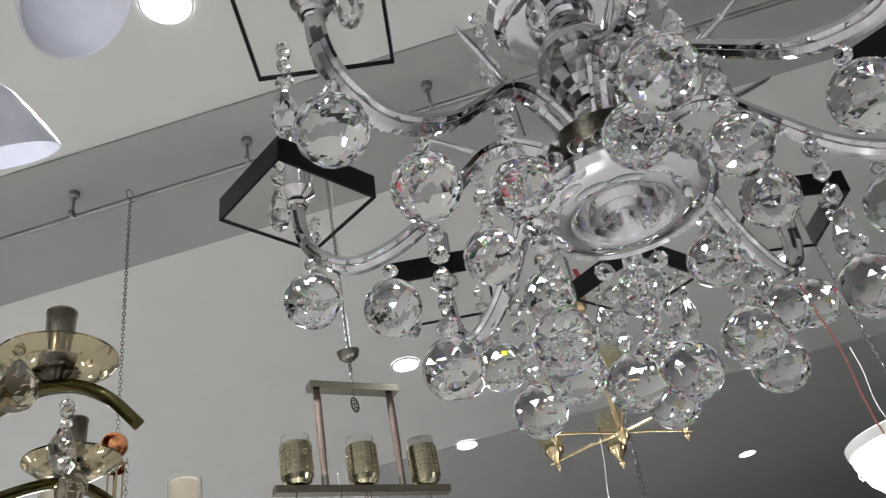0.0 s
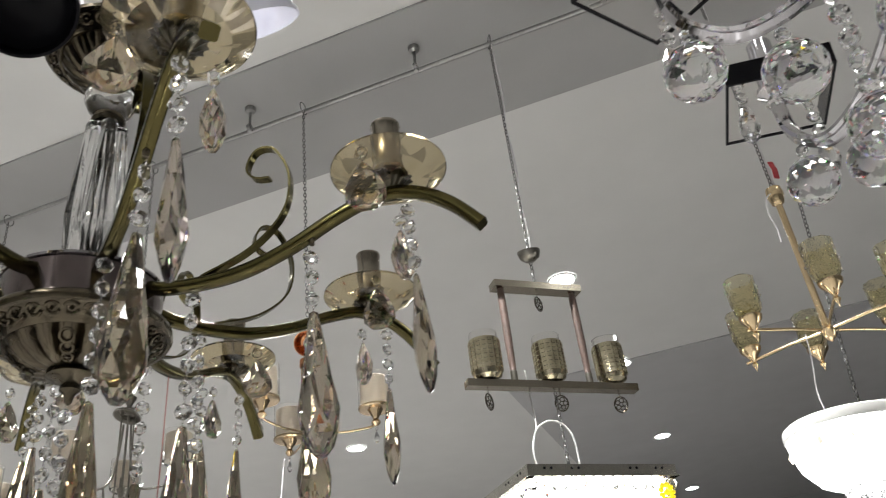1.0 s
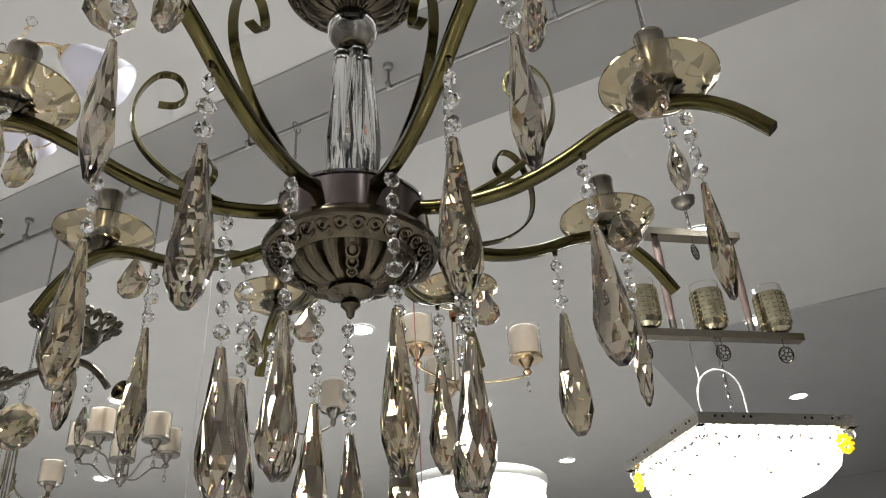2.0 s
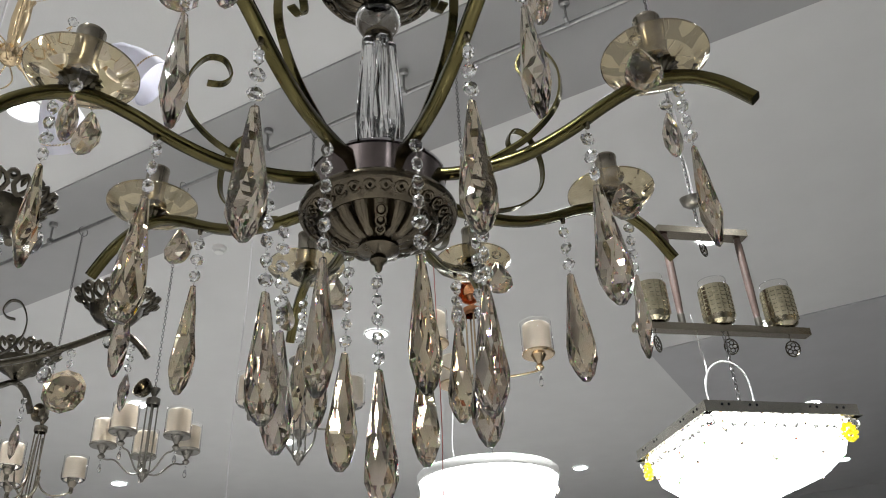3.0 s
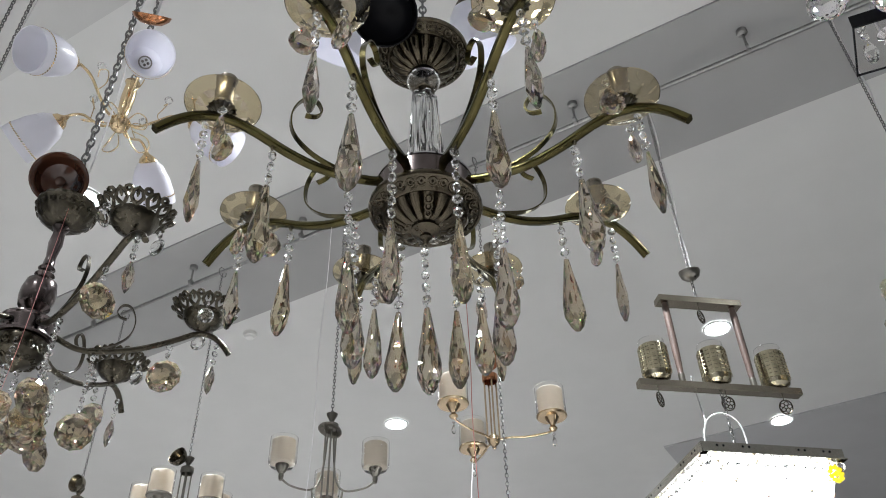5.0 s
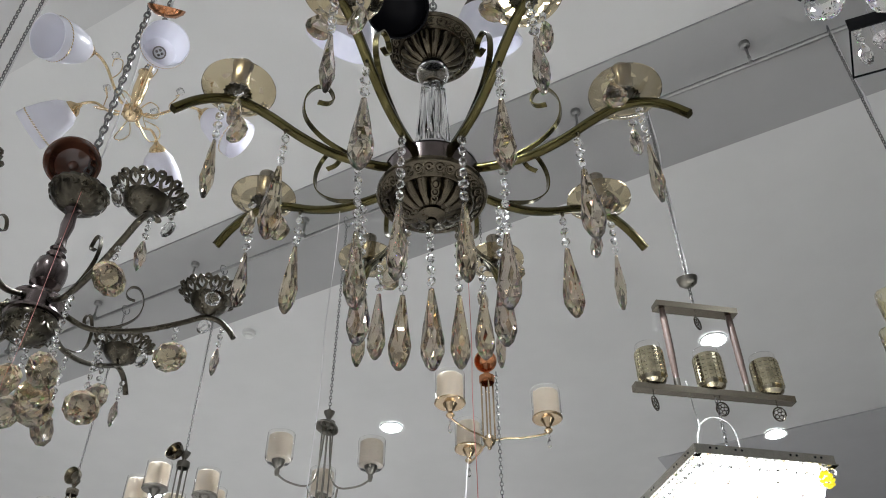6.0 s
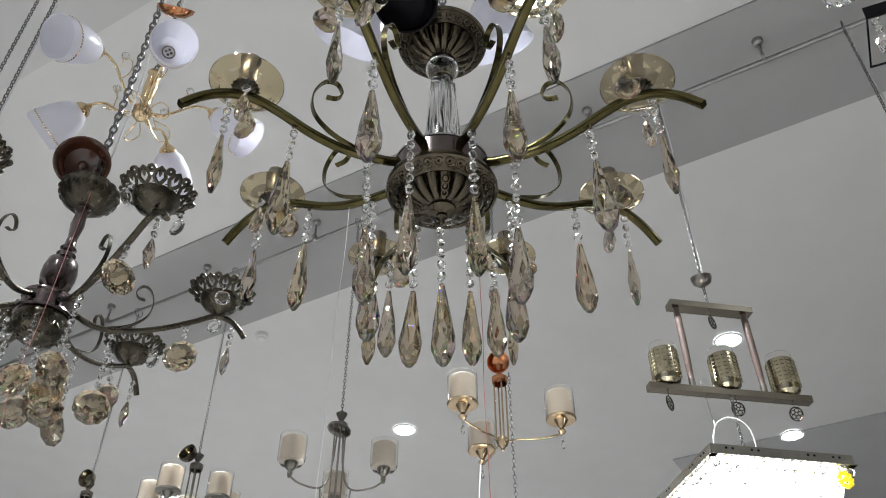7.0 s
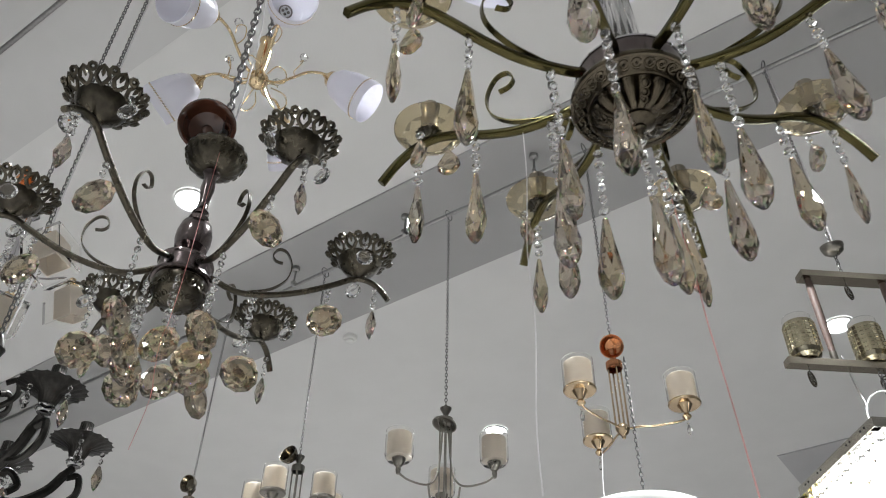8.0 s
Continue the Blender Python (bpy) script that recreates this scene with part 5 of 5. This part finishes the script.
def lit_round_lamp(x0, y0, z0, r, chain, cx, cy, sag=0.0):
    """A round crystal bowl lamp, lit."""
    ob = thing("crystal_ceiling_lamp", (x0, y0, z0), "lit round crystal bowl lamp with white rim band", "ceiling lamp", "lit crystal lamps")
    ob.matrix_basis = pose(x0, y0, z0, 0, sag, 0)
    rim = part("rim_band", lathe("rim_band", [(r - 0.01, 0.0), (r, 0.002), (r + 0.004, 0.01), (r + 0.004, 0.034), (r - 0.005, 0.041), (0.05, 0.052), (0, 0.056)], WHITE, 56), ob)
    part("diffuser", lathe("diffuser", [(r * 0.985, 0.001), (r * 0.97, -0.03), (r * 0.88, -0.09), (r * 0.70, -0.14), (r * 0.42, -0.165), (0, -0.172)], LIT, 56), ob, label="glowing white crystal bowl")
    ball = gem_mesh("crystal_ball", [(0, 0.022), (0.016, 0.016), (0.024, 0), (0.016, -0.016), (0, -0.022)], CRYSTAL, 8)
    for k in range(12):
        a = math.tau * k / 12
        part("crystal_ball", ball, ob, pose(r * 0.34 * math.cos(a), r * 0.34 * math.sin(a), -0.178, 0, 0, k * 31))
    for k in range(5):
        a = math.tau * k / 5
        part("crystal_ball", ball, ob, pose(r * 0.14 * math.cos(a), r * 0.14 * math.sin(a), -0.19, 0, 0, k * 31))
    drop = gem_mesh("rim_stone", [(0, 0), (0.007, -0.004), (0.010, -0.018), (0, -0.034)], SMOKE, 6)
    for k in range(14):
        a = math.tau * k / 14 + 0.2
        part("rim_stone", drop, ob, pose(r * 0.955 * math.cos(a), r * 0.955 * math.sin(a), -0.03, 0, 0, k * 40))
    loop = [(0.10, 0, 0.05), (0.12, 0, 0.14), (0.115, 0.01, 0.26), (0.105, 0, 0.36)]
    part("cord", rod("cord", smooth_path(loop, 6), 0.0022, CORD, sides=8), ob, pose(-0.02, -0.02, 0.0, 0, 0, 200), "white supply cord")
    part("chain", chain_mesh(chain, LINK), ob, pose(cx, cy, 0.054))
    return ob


bar_pendant()
candle_lamp((-1.165, 3.425), "gilt three-light lamp with cream candle glasses", PALE_GOLD, ROSE, 3, 4, 0.29, 2.858, 3.10, 2.775, True)
candle_lamp((-2.145, 3.694), "brushed steel three-light lamp with cream candle glasses", STEEL, STEEL, 3, 235, 0.28, 2.825, 3.115, 2.62)
candle_lamp((-3.20, 3.95), "steel five-light lamp with cream candle glasses", STEEL, STEEL, 5, 56, 0.24, 2.88, 3.12, 2.72, True)
candle_lamp((-4.17, 4.20), "steel three-light lamp with cream candle glasses", PALE_BAR, PALE_BAR, 3, 40, 0.24, 2.86, 3.16, 2.74)
crackle_lamp()
lit_square_lamp()
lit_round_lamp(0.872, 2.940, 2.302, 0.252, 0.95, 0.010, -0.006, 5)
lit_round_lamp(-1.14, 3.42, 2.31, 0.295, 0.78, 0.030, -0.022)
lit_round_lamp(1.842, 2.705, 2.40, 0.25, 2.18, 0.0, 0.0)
cap = lathe("canopy", [(0, 0.0), (0.02, 0.002), (0.04, 0.016), (0.05, 0.04), (0.051, 0.055), (0.047, 0.054), (0.034, 0.018), (0, 0.008)], ROSE, 28)
for (x, y, zz), turn, mat in (((-1.15, 3.41, 3.215), (122, 8, 0), ROSE), ((-2.145, 3.694, 3.135), (166, 10, 0), STEEL), ((-3.225, 3.925, 3.185), (70, -30, 0), HUB), ((-4.150, 4.19, 3.27), (100, 20, 0), PALE_BAR)):
    me = cap.copy()
    me.materials[0] = mat
    ob = new("ceiling_canopy", me)
    ob.matrix_basis = pose(x, y, zz, *turn) @ Matrix.Diagonal((1.35, 1.35, 0.55, 1) if mat is STEEL else (1.15, 1.15, 1.15, 1))
    tagged(ob, "metal ceiling cup hanging loose on its chain", "ceiling canopy")
